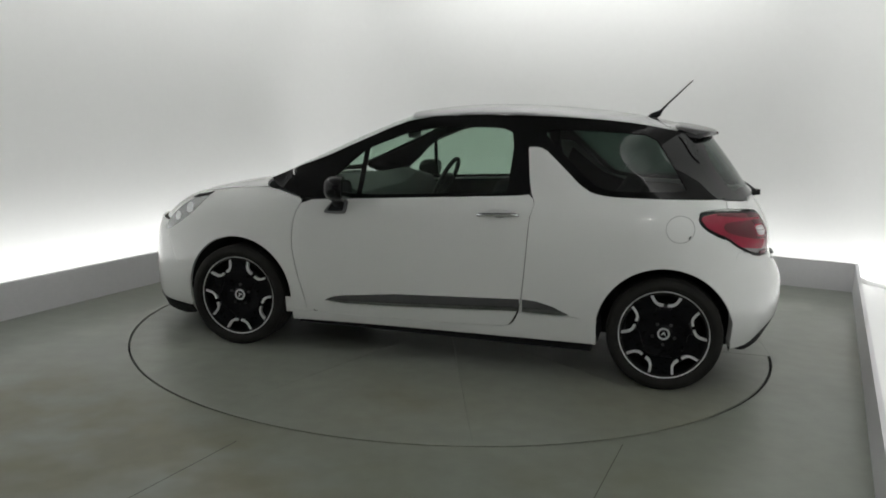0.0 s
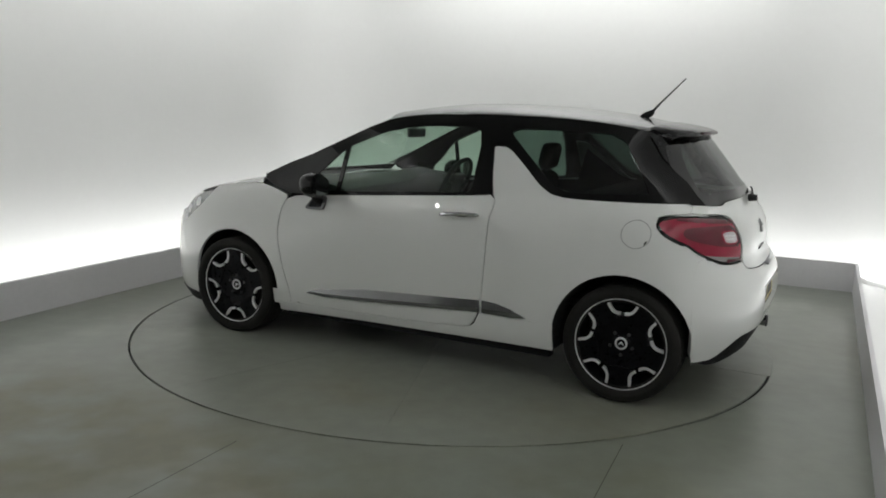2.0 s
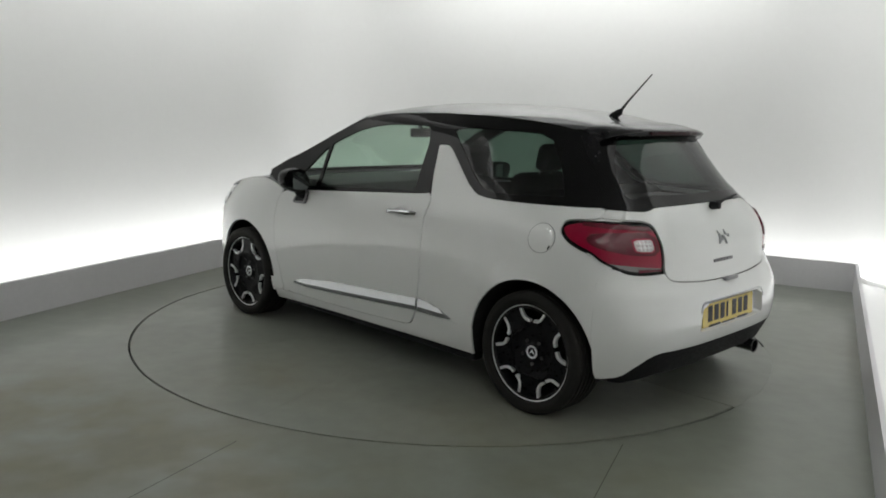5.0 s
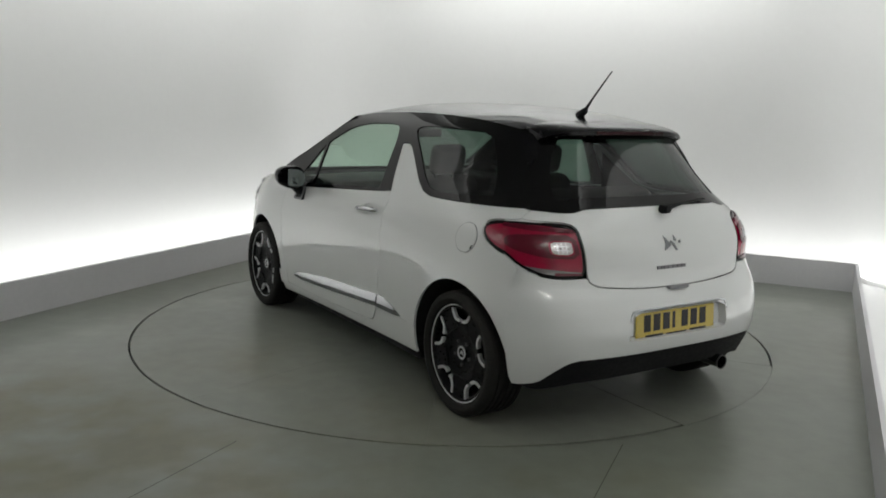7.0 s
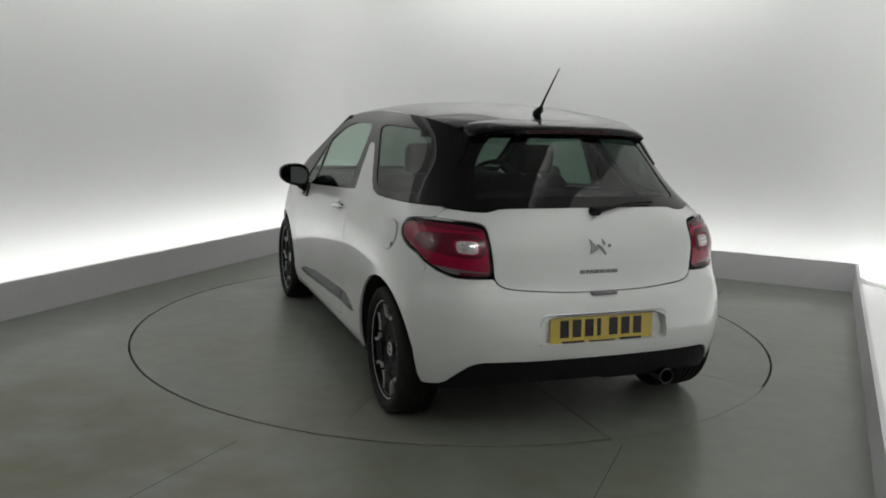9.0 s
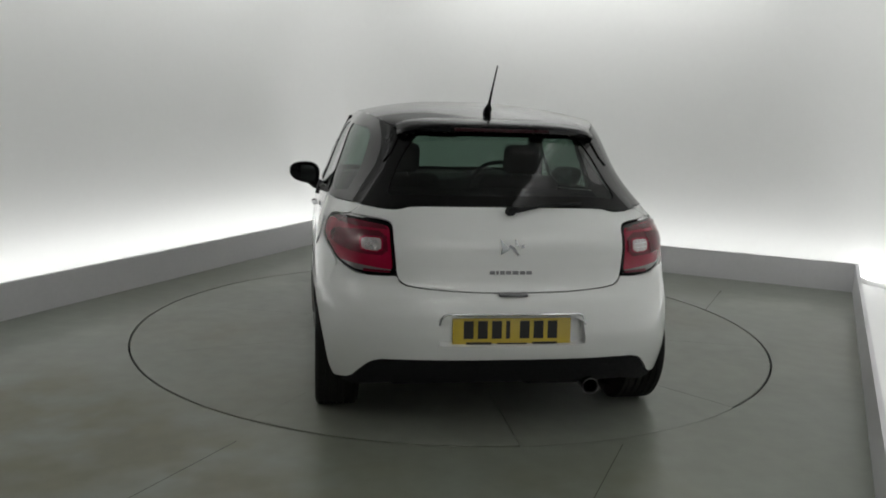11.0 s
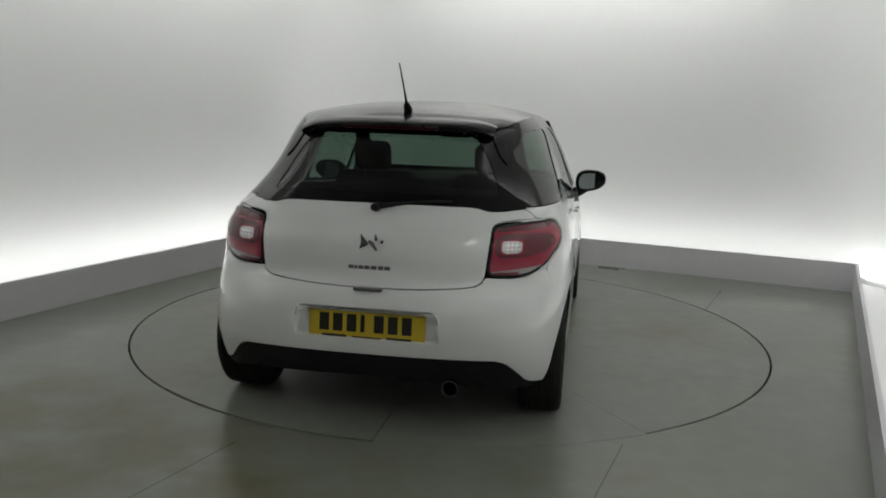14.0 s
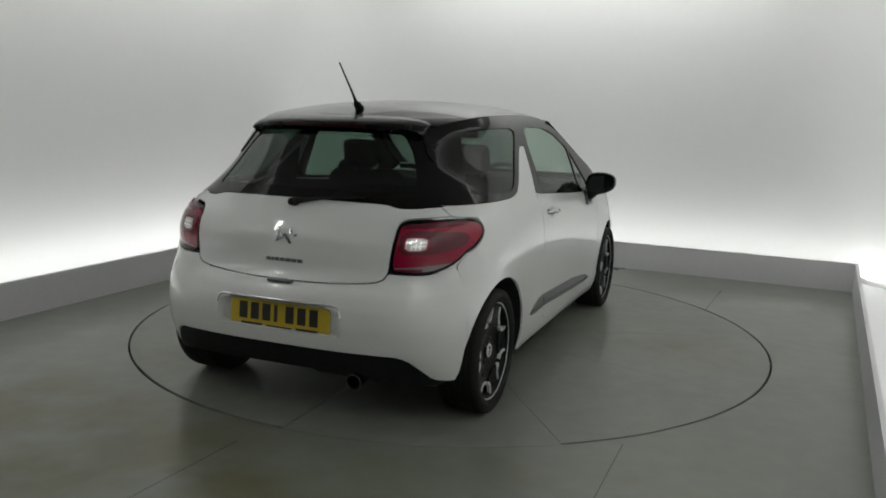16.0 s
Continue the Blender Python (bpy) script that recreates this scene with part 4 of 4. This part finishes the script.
    for sg in (1, -1):
        piece("door_step", box_bm((1.72, 0.07, 0.05), (0.0, sg * 0.765, 0.185), 0.01), TRIM, label="black sill underside", smooth=False)


build_underside()


# ---- lamps ----
def shrink(loop, k, dz=0.0):
    p = np.array(loop)
    c = (p.min(0) + p.max(0)) / 2
    return [tuple(q) for q in c + (p - c) * k + (0, dz)]


def inset(loop, d):
    """The loop moved inwards by d."""
    p = dense(loop, 0.012, 1)
    t = np.roll(p, -1, 0) - np.roll(p, 1, 0)
    n = np.stack([-t[:, 1], t[:, 0]], -1)
    n /= np.maximum(np.linalg.norm(n, axis=1, keepdims=True), 1e-9)
    area = 0.5 * np.sum(p[:, 0] * np.roll(p[:, 1], -1) - np.roll(p[:, 0], -1) * p[:, 1])
    return [tuple(q) for q in p + n * d * (1 if area > 0 else -1)]


def build_tail_lamps():
    loop = X((-1.366, 0.94), (-1.364, 0.91), (-1.40, 0.868), (-1.462, 0.836), (-1.512, 0.818), (-1.567, 0.776)) + Y((0.683, 0.738), (0.624, 0.729), (0.525, 0.731), (0.504, 0.752), (0.506, 0.80), (0.513, 0.87), (0.513, 0.925), (0.530, 0.947)) + X((-1.55, 0.960), (-1.43, 0.957))
    inner = np.array(inset(loop, 0.0105))
    bend = [at_y(0.513, 0.772), at_y(0.673, 0.776), at_x(-1.541, 0.820), at_x(-1.45, 0.845)]

    def cut(points, above):
        """The share of a loop above or below the sloping line between the lenses."""
        side = [(z - float(np.interp(s, bend, (0.753, 0.757, 0.790, 0.826)))) * (1 if above else -1) for s, z in points]
        out = []
        for k in range(len(points)):
            a, b, da, db = points[k], points[(k + 1) % len(points)], side[k], side[(k + 1) % len(points)]
            if da >= 0:
                out.append(tuple(a))
            if (da >= 0) != (db >= 0):
                out.append(tuple(a + (b - a) * da / (da - db)))
        return out

    block = Y((0.560, 0.830), (0.636, 0.832), (0.642, 0.856), (0.638, 0.880), (0.566, 0.882), (0.559, 0.872))
    band = Y((0.530, 0.812), (0.65, 0.815), (0.690, 0.822)) + X((-1.545, 0.840), (-1.50, 0.858), (-1.485, 0.880), (-1.50, 0.902)) + Y((0.664, 0.910), (0.535, 0.910))
    hole = Y((0.552, 0.824), (0.643, 0.826), (0.650, 0.856), (0.645, 0.887), (0.560, 0.889), (0.551, 0.874))
    for mirror in (False, True):
        body = shell("tail_lamp", [loop], FRIT, car, lift=-0.003, rim=0.02, mirror=mirror, label="red tail lamp in a black surround", step=0.02)
        shell("red_lens", [cut(inner, True)], RED, body, lift=-0.002, dome=0.007, rim=0.006, mirror=mirror, step=0.014, edge=0.01, smooth=0, label="glossy red lens")
        shell("clear_lens", [cut(inner, False)], SMOKE, body, lift=-0.002, dome=0.006, rim=0.006, mirror=mirror, step=0.012, edge=0.01, smooth=0, label="clear lens strip")
        shell("lamp_band", [band, hole], DEEPRED, body, lift=0.0062, rim=0.004, mirror=mirror, step=0.014, edge=0.008)
        lens = shell("reversing_lens", [block], CLEARLENS, body, lift=0.0066, rim=0.005, mirror=mirror, step=0.012, edge=0.008, label="clear reversing lens")
        for zz in (0.846, 0.862):
            shell("lens_rib", [Y((0.570, zz), (0.634, zz + 0.002), (0.634, zz + 0.005), (0.570, zz + 0.003))], REFLECTOR, lens, lift=0.0078, rim=0.002, mirror=mirror, step=0.02, smooth=0)
        for yy in (0.582, 0.599, 0.616):
            shell("lens_rib", [Y((yy, 0.834), (yy + 0.003, 0.834), (yy + 0.003, 0.877), (yy, 0.877))], REFLECTOR, lens, lift=0.0076, rim=0.002, mirror=mirror, step=0.02, smooth=0)
        crown = Y((0.532, 0.918), (0.60, 0.921), (0.68, 0.924)) + X((-1.50, 0.931), (-1.45, 0.935), (-1.45, 0.946), (-1.52, 0.946)) + Y((0.60, 0.938), (0.545, 0.934))
        shell("lamp_band", [crown], DEEPRED, body, lift=0.0062, rim=0.004, mirror=mirror, step=0.014, edge=0.008, smooth=0, label="dark red upper band")
        shell("smoked_lens", [Y((0.520, 0.741), (0.520, 0.750), (0.632, 0.753), (0.632, 0.739))], DEEPRED, body, lift=0.0058, rim=0.004, mirror=mirror, step=0.012, edge=0.008, smooth=0, label="smoked inner end of the clear strip")


def build_headlamps():
    loop = X((1.44, 0.895), (1.55, 0.868), (1.66, 0.815), (1.76, 0.74), (1.83, 0.668), (1.82, 0.635), (1.74, 0.665), (1.64, 0.725), (1.54, 0.80))
    for mirror in (False, True):
        lamp = shell("headlamp", [loop], HEADLENS, car, lift=0.002, dome=0.006, rim=0.01, mirror=mirror, step=0.016, edge=0.012, label="clear headlamp with bright reflector")
        shell("lamp_insert", [X(*arc(1.60, 0.792, 0.030, 0, 340, 17))], REFLECTOR, lamp, lift=0.0085, dome=0.004, rim=0.004, mirror=mirror, step=0.01, edge=0.008, smooth=0, label="bright round reflector")
        shell("lamp_insert", [X(*arc(1.70, 0.735, 0.026, 0, 340, 17))], REFLECTOR, lamp, lift=0.0085, dome=0.004, rim=0.004, mirror=mirror, step=0.01, edge=0.008, smooth=0, label="bright round reflector")
        shell("headlamp_brow", [X((1.43, 0.897), (1.55, 0.872), (1.60, 0.850), (1.55, 0.855), (1.46, 0.880))], FRIT, lamp, lift=0.009, rim=0.004, mirror=mirror, step=0.02, smooth=0)


build_tail_lamps()
build_headlamps()


# ---- side trim, handles, fuel flap ----
def build_side_trim():
    # a leaning mirror-bright face above a narrow upright lower edge, in two lengths parted at the door's rear edge
    lean = (0.22, X((0.58, 0.356))[0], X((-0.462, 0.428))[0])
    for upper, lower in ((((0.655, 0.332), (0.63, 0.343), (0.58, 0.354), (0.25, 0.391), (-0.462, 0.427), (-0.466, 0.385), (0.25, 0.343), (0.55, 0.329)),
                          ((0.672, 0.322), (0.655, 0.331), (0.55, 0.3275), (0.25, 0.341), (-0.466, 0.383), (-0.467, 0.362), (0.25, 0.322), (0.55, 0.312))),
                         (((-0.478, 0.428), (-0.56, 0.424), (-0.65, 0.404), (-0.69, 0.386), (-0.482, 0.385)),
                          ((-0.482, 0.383), (-0.692, 0.384), (-0.735, 0.366), (-0.66, 0.360), (-0.482, 0.361)))):
        both("side_strip", [X(*upper)], STRIPM, car, lift=0.002, lean=lean, rim=0.012, step=0.014, edge=0.012, smooth=0, label="polished metal side strip")
        both("side_strip_edge", [X(*lower)], DARKCHROME, car, lift=0.011, rim=0.012, step=0.014, edge=0.012, smooth=0, label="darker metal edge of the side strip")
    for sg in (1, -1):
        path = [on_skin(-0.21 - 0.23 * u, 0.868 + 0.012 * u, 0.012 + 0.020 * math.sin(math.pi * min(max(u, 0.0), 1.0)) ** 0.5) for u in np.linspace(0, 1, 13)]
        bm = tube_bm([(p.x, p.y, p.z) for p in path], [0.007] + [0.0115] * 11 + [0.008], 10)
        if sg < 0:
            bmesh.ops.scale(bm, vec=(1, -1, 1), verts=bm.verts)
        piece("door_handle", bm, CHROME, label="chrome pull handle")
    # raised grey ring round the flap; the groove's shade is in its colour
    ring_out, ring_in = X(*arc(-1.275, 0.860, 0.072, 0, 350, 35, 0.069)), X(*arc(-1.275, 0.860, 0.0695, 0, 350, 35, 0.0665))
    shell("fuel_flap_gap", [ring_out, ring_in], GREY, car, lift=0.0015, rim=0.003, smooth=0, step=0.05, edge=0.01, label="thin grey ring drawn as the shaded gap round the fuel flap")
    shell("fuel_flap", [X(*arc(-1.275, 0.860, 0.069, 0, 350, 35, 0.066))], WHITE, car, lift=0.0028, rim=0.004, smooth=0, step=0.02, edge=0.01, label="round white fuel flap")
    shell("fuel_lock", [X((-1.316, 0.816), (-1.325, 0.832), (-1.331, 0.831), (-1.322, 0.812))], TRIM, car, lift=0.005, rim=0.003, smooth=0, step=0.02, edge=0.01)


build_side_trim()


# ---- mirrors ----
def build_mirror(sg):
    bm = bmesh.new()
    bmesh.ops.create_uvsphere(bm, u_segments=24, v_segments=14, radius=1.0)
    for v in bm.verts:
        c = v.co
        e = 2.6
        k = (abs(c.x) ** e + abs(c.y) ** e + abs(c.z) ** e) ** (-1 / e)
        c *= k
        c.x = max(c.x, -0.35)
        taper = 0.76 + 0.30 * (0.5 - 0.5 * c.y)
        v.co = Vector((c.x * 0.085 + 0.045 * -c.y * 0.5, c.y * 0.102, c.z * 0.080 * taper + 0.012 * c.y))
    centre = Vector((0.565, 0.928, 0.978))
    bmesh.ops.transform(bm, matrix=Matrix.Translation(centre), verts=bm.verts)
    if sg < 0:
        bmesh.ops.scale(bm, vec=(1, -1, 1), verts=bm.verts)
    cap = piece("door_mirror", bm, SPOILERM, label="glossy black door mirror")
    bm = bmesh.new()
    loop = []
    for k in range(28):
        a = 2 * math.pi * k / 28
        c, s = math.cos(a), math.sin(a)
        loop.append(bm.verts.new((0, 0.079 * abs(c) ** 0.75 * (1 if c > 0 else -1), 0.064 * abs(s) ** 0.75 * (1 if s > 0 else -1) * (0.82 - 0.14 * c) + 0.010 * c)))
    bm.faces.new(loop)
    bmesh.ops.transform(bm, matrix=Matrix.Translation(centre + Vector((-0.040, 0, 0))) @ pose(0, 0, 0, 0, 0, -9), verts=bm.verts)
    if sg < 0:
        bmesh.ops.scale(bm, vec=(1, -1, 1), verts=bm.verts)
    piece("mirror_pane", bm, MIRROR, cap, "mirror glass", smooth=False)
    bm = tube_bm([(0.60, sg * 0.825, 0.890), (0.595, sg * 0.855, 0.897), (0.58, sg * 0.885, 0.918), (0.57, sg * 0.905, 0.945)], [0.034, 0.034, 0.030, 0.028], 12)
    piece("mirror_arm", bm, TRIM, cap, "black plastic mirror arm")
    foot = X((0.62, 0.914), (0.545, 0.914), (0.552, 0.842), (0.566, 0.828), (0.672, 0.825), (0.684, 0.838))
    inner = X((0.628, 0.900), (0.562, 0.900), (0.567, 0.850), (0.575, 0.842), (0.660, 0.838), (0.664, 0.846))
    shell("mirror_foot", [foot, inner], GREY, cap, lift=0.016, rim=0.018, mirror=sg < 0, smooth=1, step=0.02, label="bright edge of the mirror foot")
    shell("foot_panel", [foot], TRIM, cap, lift=0.010, rim=0.012, mirror=sg < 0, smooth=1, step=0.02, label="black mirror foot")


build_mirror(1)
build_mirror(-1)


# ---- aerial, spoiler, wiper ----
def build_rear_top():
    base = piece("aerial", tube_bm([(-1.04, 0, 1.408), (-1.075, 0, 1.424), (-1.112, 0, 1.444), (-1.124, 0, 1.458)], [0.010, 0.021, 0.018, 0.009], 12), TRIM, label="black roof aerial base")
    piece("aerial_mast", tube_bm([(-1.118, 0, 1.452), (-1.16, 0, 1.502), (-1.292, 0, 1.640)], [0.0085, 0.0052, 0.0032], 8), TRIM, base, "thin black aerial mast")
    bm = bmesh.new()
    rings = []
    for v in np.linspace(-1, 1, 33):
        y = 0.468 * v
        q = abs(v)
        drop = 0.010 * q ** 2 + 0.026 * q ** 8 - 0.006
        back, thin = 0.105 * q ** 4, 0.014 * q ** 6
        sect = [(-1.16, 1.372 - drop), (-1.24, 1.390 - drop), (-1.33 + 0.5 * back, 1.379 - drop), (-1.40 + 0.8 * back, 1.366 - drop), (-1.440 + back, 1.355 - drop), (-1.447 + back, 1.349 - drop - thin * 0.4), (-1.442 + back, 1.330 - drop + thin), (-1.40 + 0.8 * back, 1.318 - drop + thin), (-1.30, 1.322 - drop)]
        rings.append([bm.verts.new((x, y, z)) for x, z in sect])
    for a, b in zip(rings, rings[1:]):
        for k in range(len(a)):
            bm.faces.new((a[k], a[(k + 1) % len(a)], b[(k + 1) % len(a)], b[k]))
    bm.faces.new(rings[0])
    bm.faces.new(rings[-1][::-1])
    spoiler = piece("roof_spoiler", bm, SPOILERM, label="glossy black roof spoiler", sharp=50)
    piece("brake_light", box_bm((0.008, 0.44, 0.016), (-1.4462, 0, 1.3440), 0.003), DIMRED, spoiler, "dark red high brake light")
    both("side_fin", [X((-1.225, 1.335), (-1.300, 1.325), (-1.350, 1.225), (-1.352, 1.185), (-1.315, 1.215), (-1.262, 1.29))], SPOILERM, spoiler, lift=0.006, rim=0.020, smooth=1, step=0.02, label="black fin beside the rear window")
    hub = piece("rear_wiper", tube_bm([(-1.675, 0, 1.003), (-1.722, 0, 1.006)], [0.022, 0.016], 14), TRIM, label="black rear wiper")
    arm = []
    for u in np.linspace(0, 1, 9):
        y = -0.33 * u
        z = 1.006 + 0.032 * math.sin(u * 1.6)
        p = skin(at_y(y, z), z)[0]
        arm.append((p[0] - 0.026 + 0.006 * u, p[1], z))
    piece("wiper_arm", tube_bm(arm, [0.015, 0.012, 0.009, 0.007, 0.006, 0.006, 0.005, 0.005, 0.004], 8), TRIM, hub)


build_rear_top()


# ---- tail: plate, badges ----
def build_tail_details():
    tilt = pose(0, 0, 0, 0, 4, 0)
    plate = piece("number_plate", moved(box_bm((0.006, 0.520, 0.111), (0, 0, 0), 0.002, 1), Matrix.Translation((-1.8135, 0, 0.503)) @ tilt), YELLOW, label="yellow rear number plate with dark bars", smooth=False)
    y = 0.212
    for k in range(7):
        if k == 4:
            y -= 0.024
        w = 0.018 if k == 3 else 0.043
        piece("plate_bar", moved(box_bm((0.002, w, 0.077), (-0.0035, y - w / 2, 0.006)), Matrix.Translation((-1.8135, 0, 0.503)) @ tilt), INK, plate, smooth=False)
        y -= w + 0.0185
    for y0, w in ((0.145, 0.11), (0.0, 0.13), (-0.145, 0.11)):
        piece("plate_foot", moved(box_bm((0.007, w, 0.015 if y0 else 0.008), (-0.002, y0, -0.055)), Matrix.Translation((-1.8135, 0, 0.503)) @ tilt), INK, plate, smooth=False)
    lip = [(0.318, 0.535), (0.312, 0.560), (0.300, 0.575)] + [(v, 0.580) for v in np.linspace(0.28, -0.28, 13)] + [(-0.300, 0.575), (-0.312, 0.560), (-0.318, 0.535)]
    piece("plate_lip", tube_bm([tuple(skin(at_y(v, z), z)[0] + (0.003, 0, 0)) for v, z in lip], 0.006, 8), CHROME, label="chrome strip over the number plate")
    piece("boot_release", box_bm((0.03, 0.125, 0.016), (-1.806, 0, 0.661), 0.005), GREY, label="grey boot release under the tailgate")
    # emblem as plain shapes, and a row of bars for the lettering
    def badge(outline, name, z=0.858):
        bm = bmesh.new()
        lo, hi = [], []
        for a, b in outline:
            p = skin(at_y(a, z + b), z + b)[0]
            lo.append(bm.verts.new((p[0] + 0.002, p[1], p[2])))
            hi.append(bm.verts.new((p[0] - 0.006, p[1], p[2])))
        bm.faces.new(lo)
        bm.faces.new(hi[::-1])
        for i in range(len(lo)):
            j = (i + 1) % len(lo)
            bm.faces.new((lo[i], hi[i], hi[j], lo[j]))
        return piece(name, bm, GREY if name == "badge_bar" else DARKCHROME, smooth=False, label="metal tailgate lettering" if name == "badge_bar" else "chrome tailgate emblem")
    badge([(0.052, 0.034), (0.014, -0.006), (0.018, -0.014), (0.052, -0.032), (0.046, -0.004)], "emblem")
    badge([(0.010, 0.010), (-0.010, -0.002), (-0.030, -0.034), (-0.020, -0.036), (0.000, -0.012), (0.016, 0.002)], "emblem")
    badge([(-0.014, 0.034), (-0.012, 0.012), (-0.022, 0.004), (-0.026, 0.012)], "emblem")
    badge([(-0.040, 0.008), (-0.052, 0.010), (-0.052, -0.002), (-0.040, -0.004)], "emblem")
    y = 0.098
    for k, w in enumerate((0.022, 0.010, 0.020, 0.022, 0.026, 0.022, 0.024)):
        badge([(y, 0.008), (y - w, 0.008), (y - w, -0.007), (y, -0.007)], "badge_bar", 0.748)
        y -= w + 0.0065


build_tail_details()


# ---- cabin ----
def build_seat(name, x, y, width):
    seat = piece(name, box_bm((0.52, width, 0.20), (x + 0.20, y, 0.58), 0.06, 3), CLOTH, label="dark cloth seat")
    piece("seat_back", moved(box_bm((0.15, width, 0.51), (0, 0, 0.255), 0.07, 4), Matrix.Translation((x - 0.06, y, 0.56)) @ pose(0, 0, 0, 0, -16, 0)), CLOTH, seat)
    piece("headrest", moved(box_bm((0.09, 0.22, 0.175), (0, 0, 0), 0.044, 4), Matrix.Translation((x - 0.255, y, 1.150)) @ pose(0, 0, 0, 0, -12, 0)), CLOTH, seat)
    for dy in (-0.055, 0.055):
        piece("headrest_post", tube_bm([(x - 0.19, y + dy, 1.00), (x - 0.245, y + dy, 1.10)], 0.007, 8), GREY, seat, "thin metal post")


def build_cabin():
    build_seat("front_seat", -0.13, 0.36, 0.50)
    build_seat("front_seat", -0.13, -0.36, 0.50)
    bench = piece("rear_seat", box_bm((0.50, 1.24, 0.20), (-0.62, 0, 0.60), 0.06, 3), CLOTH, label="dark cloth rear bench")
    piece("seat_back", moved(box_bm((0.14, 1.26, 0.46), (0, 0, 0.23), 0.05, 3), Matrix.Translation((-0.88, 0, 0.58)) @ pose(0, 0, 0, 0, -14, 0)), CLOTH, bench)
    piece("cabin_floor", box_bm((2.6, 1.44, 0.04), (-0.35, 0, 0.46), 0.01), UNDER, smooth=False)
    piece("parcel_shelf", box_bm((0.56, 1.16, 0.03), (-1.30, 0, 0.97), 0.01), CLOTH, label="dark parcel shelf", smooth=False)
    bm = bmesh.new()
    rings = []
    for v in np.linspace(-1, 1, 17):
        y = 0.72 * v
        q = v * v
        hump = 0.05 * math.exp(-((y + 0.36) / 0.2) ** 2)
        sect = [(0.42, 0.62), (0.44, 0.86), (0.50, 0.945 + hump), (0.60, 0.972 + hump), (0.85 - 0.05 * q, 0.965), (1.10 - 0.20 * q, 0.955), (1.05 - 0.2 * q, 0.62)]
        rings.append([bm.verts.new((x, y, z)) for x, z in sect])
    for a, b in zip(rings, rings[1:]):
        for k in range(len(a)):
            bm.faces.new((a[k], a[(k + 1) % len(a)], b[(k + 1) % len(a)], b[k]))
    bm.faces.new(rings[0])
    bm.faces.new(rings[-1][::-1])
    piece("dashboard", bm, DASH, label="dark grey dashboard")
    turn = Matrix.Translation((0.30, -0.36, 0.93)) @ pose(0, 0, 0, 0, 65, 0)
    pts = [turn @ Vector((0.18 * math.cos(a), 0.18 * math.sin(a), 0)) for a in (2 * math.pi * k / 30 for k in range(31))]
    wheel = piece("steering_wheel", tube_bm(pts, 0.015, 8, False), DASH, label="black steering wheel")
    piece("wheel_hub", moved(box_bm((0.13, 0.15, 0.05), (0, 0, 0), 0.02, 3), turn), DASH, wheel)
    for a in (0, 180, 270):
        d = Vector((math.cos(radians(a + 90)), math.sin(radians(a + 90)), 0)) * 0.17
        piece("wheel_spoke", tube_bm([turn @ Vector((0, 0, 0)), turn @ d], 0.012, 6), DASH, wheel)
    piece("inside_mirror", box_bm((0.03, 0.21, 0.06), (0.42, 0, 1.272), 0.014, 3), DASH, label="black inside mirror")
    piece("mirror_stalk", tube_bm([(0.425, 0, 1.29), (0.47, 0, 1.345)], 0.012, 8), DASH)
    # headlining and door linings
    rows = []
    for x in np.linspace(0.20, -1.26, 16):
        e = rail_point(x)
        rows.append([(x, (e[1] - 0.03) * v, e[2] - 0.025 + 0.02 * (1 - v * v)) for v in np.linspace(-1, 1, 11)])
    sheet("headlining", rows, UNDERLINE, car, "grey cloth headlining")


UNDERLINE = surface("headlining_cloth", (0.06, 0.06, 0.058), 0.95, vary=0.1)
build_cabin()


# ---- pieces that belong to a door or to the tailgate ----
def adopt():
    left = {o: (sum(v.co.y for v in o.data.vertices) > 0) for o in car.children if o.type == "MESH"}
    doors = {left[o]: o for o in car.children if o.name.split(".")[0] == "door"}
    gate = next(o for o in car.children if o.name == "tailgate")
    for o in list(car.children):
        kind = o.name.split(".")[0]
        if kind in ("door_handle", "handle_scoop", "door_pane", "front_quarter_pane"):
            o.parent = doors[left[o]]
        elif kind in ("rear_pane", "rear_window_border", "emblem", "badge_bar", "boot_release"):
            o.parent = gate


adopt()


def motions():
    walk(turntable, TURN)
    walk(car, TURN)


motions()
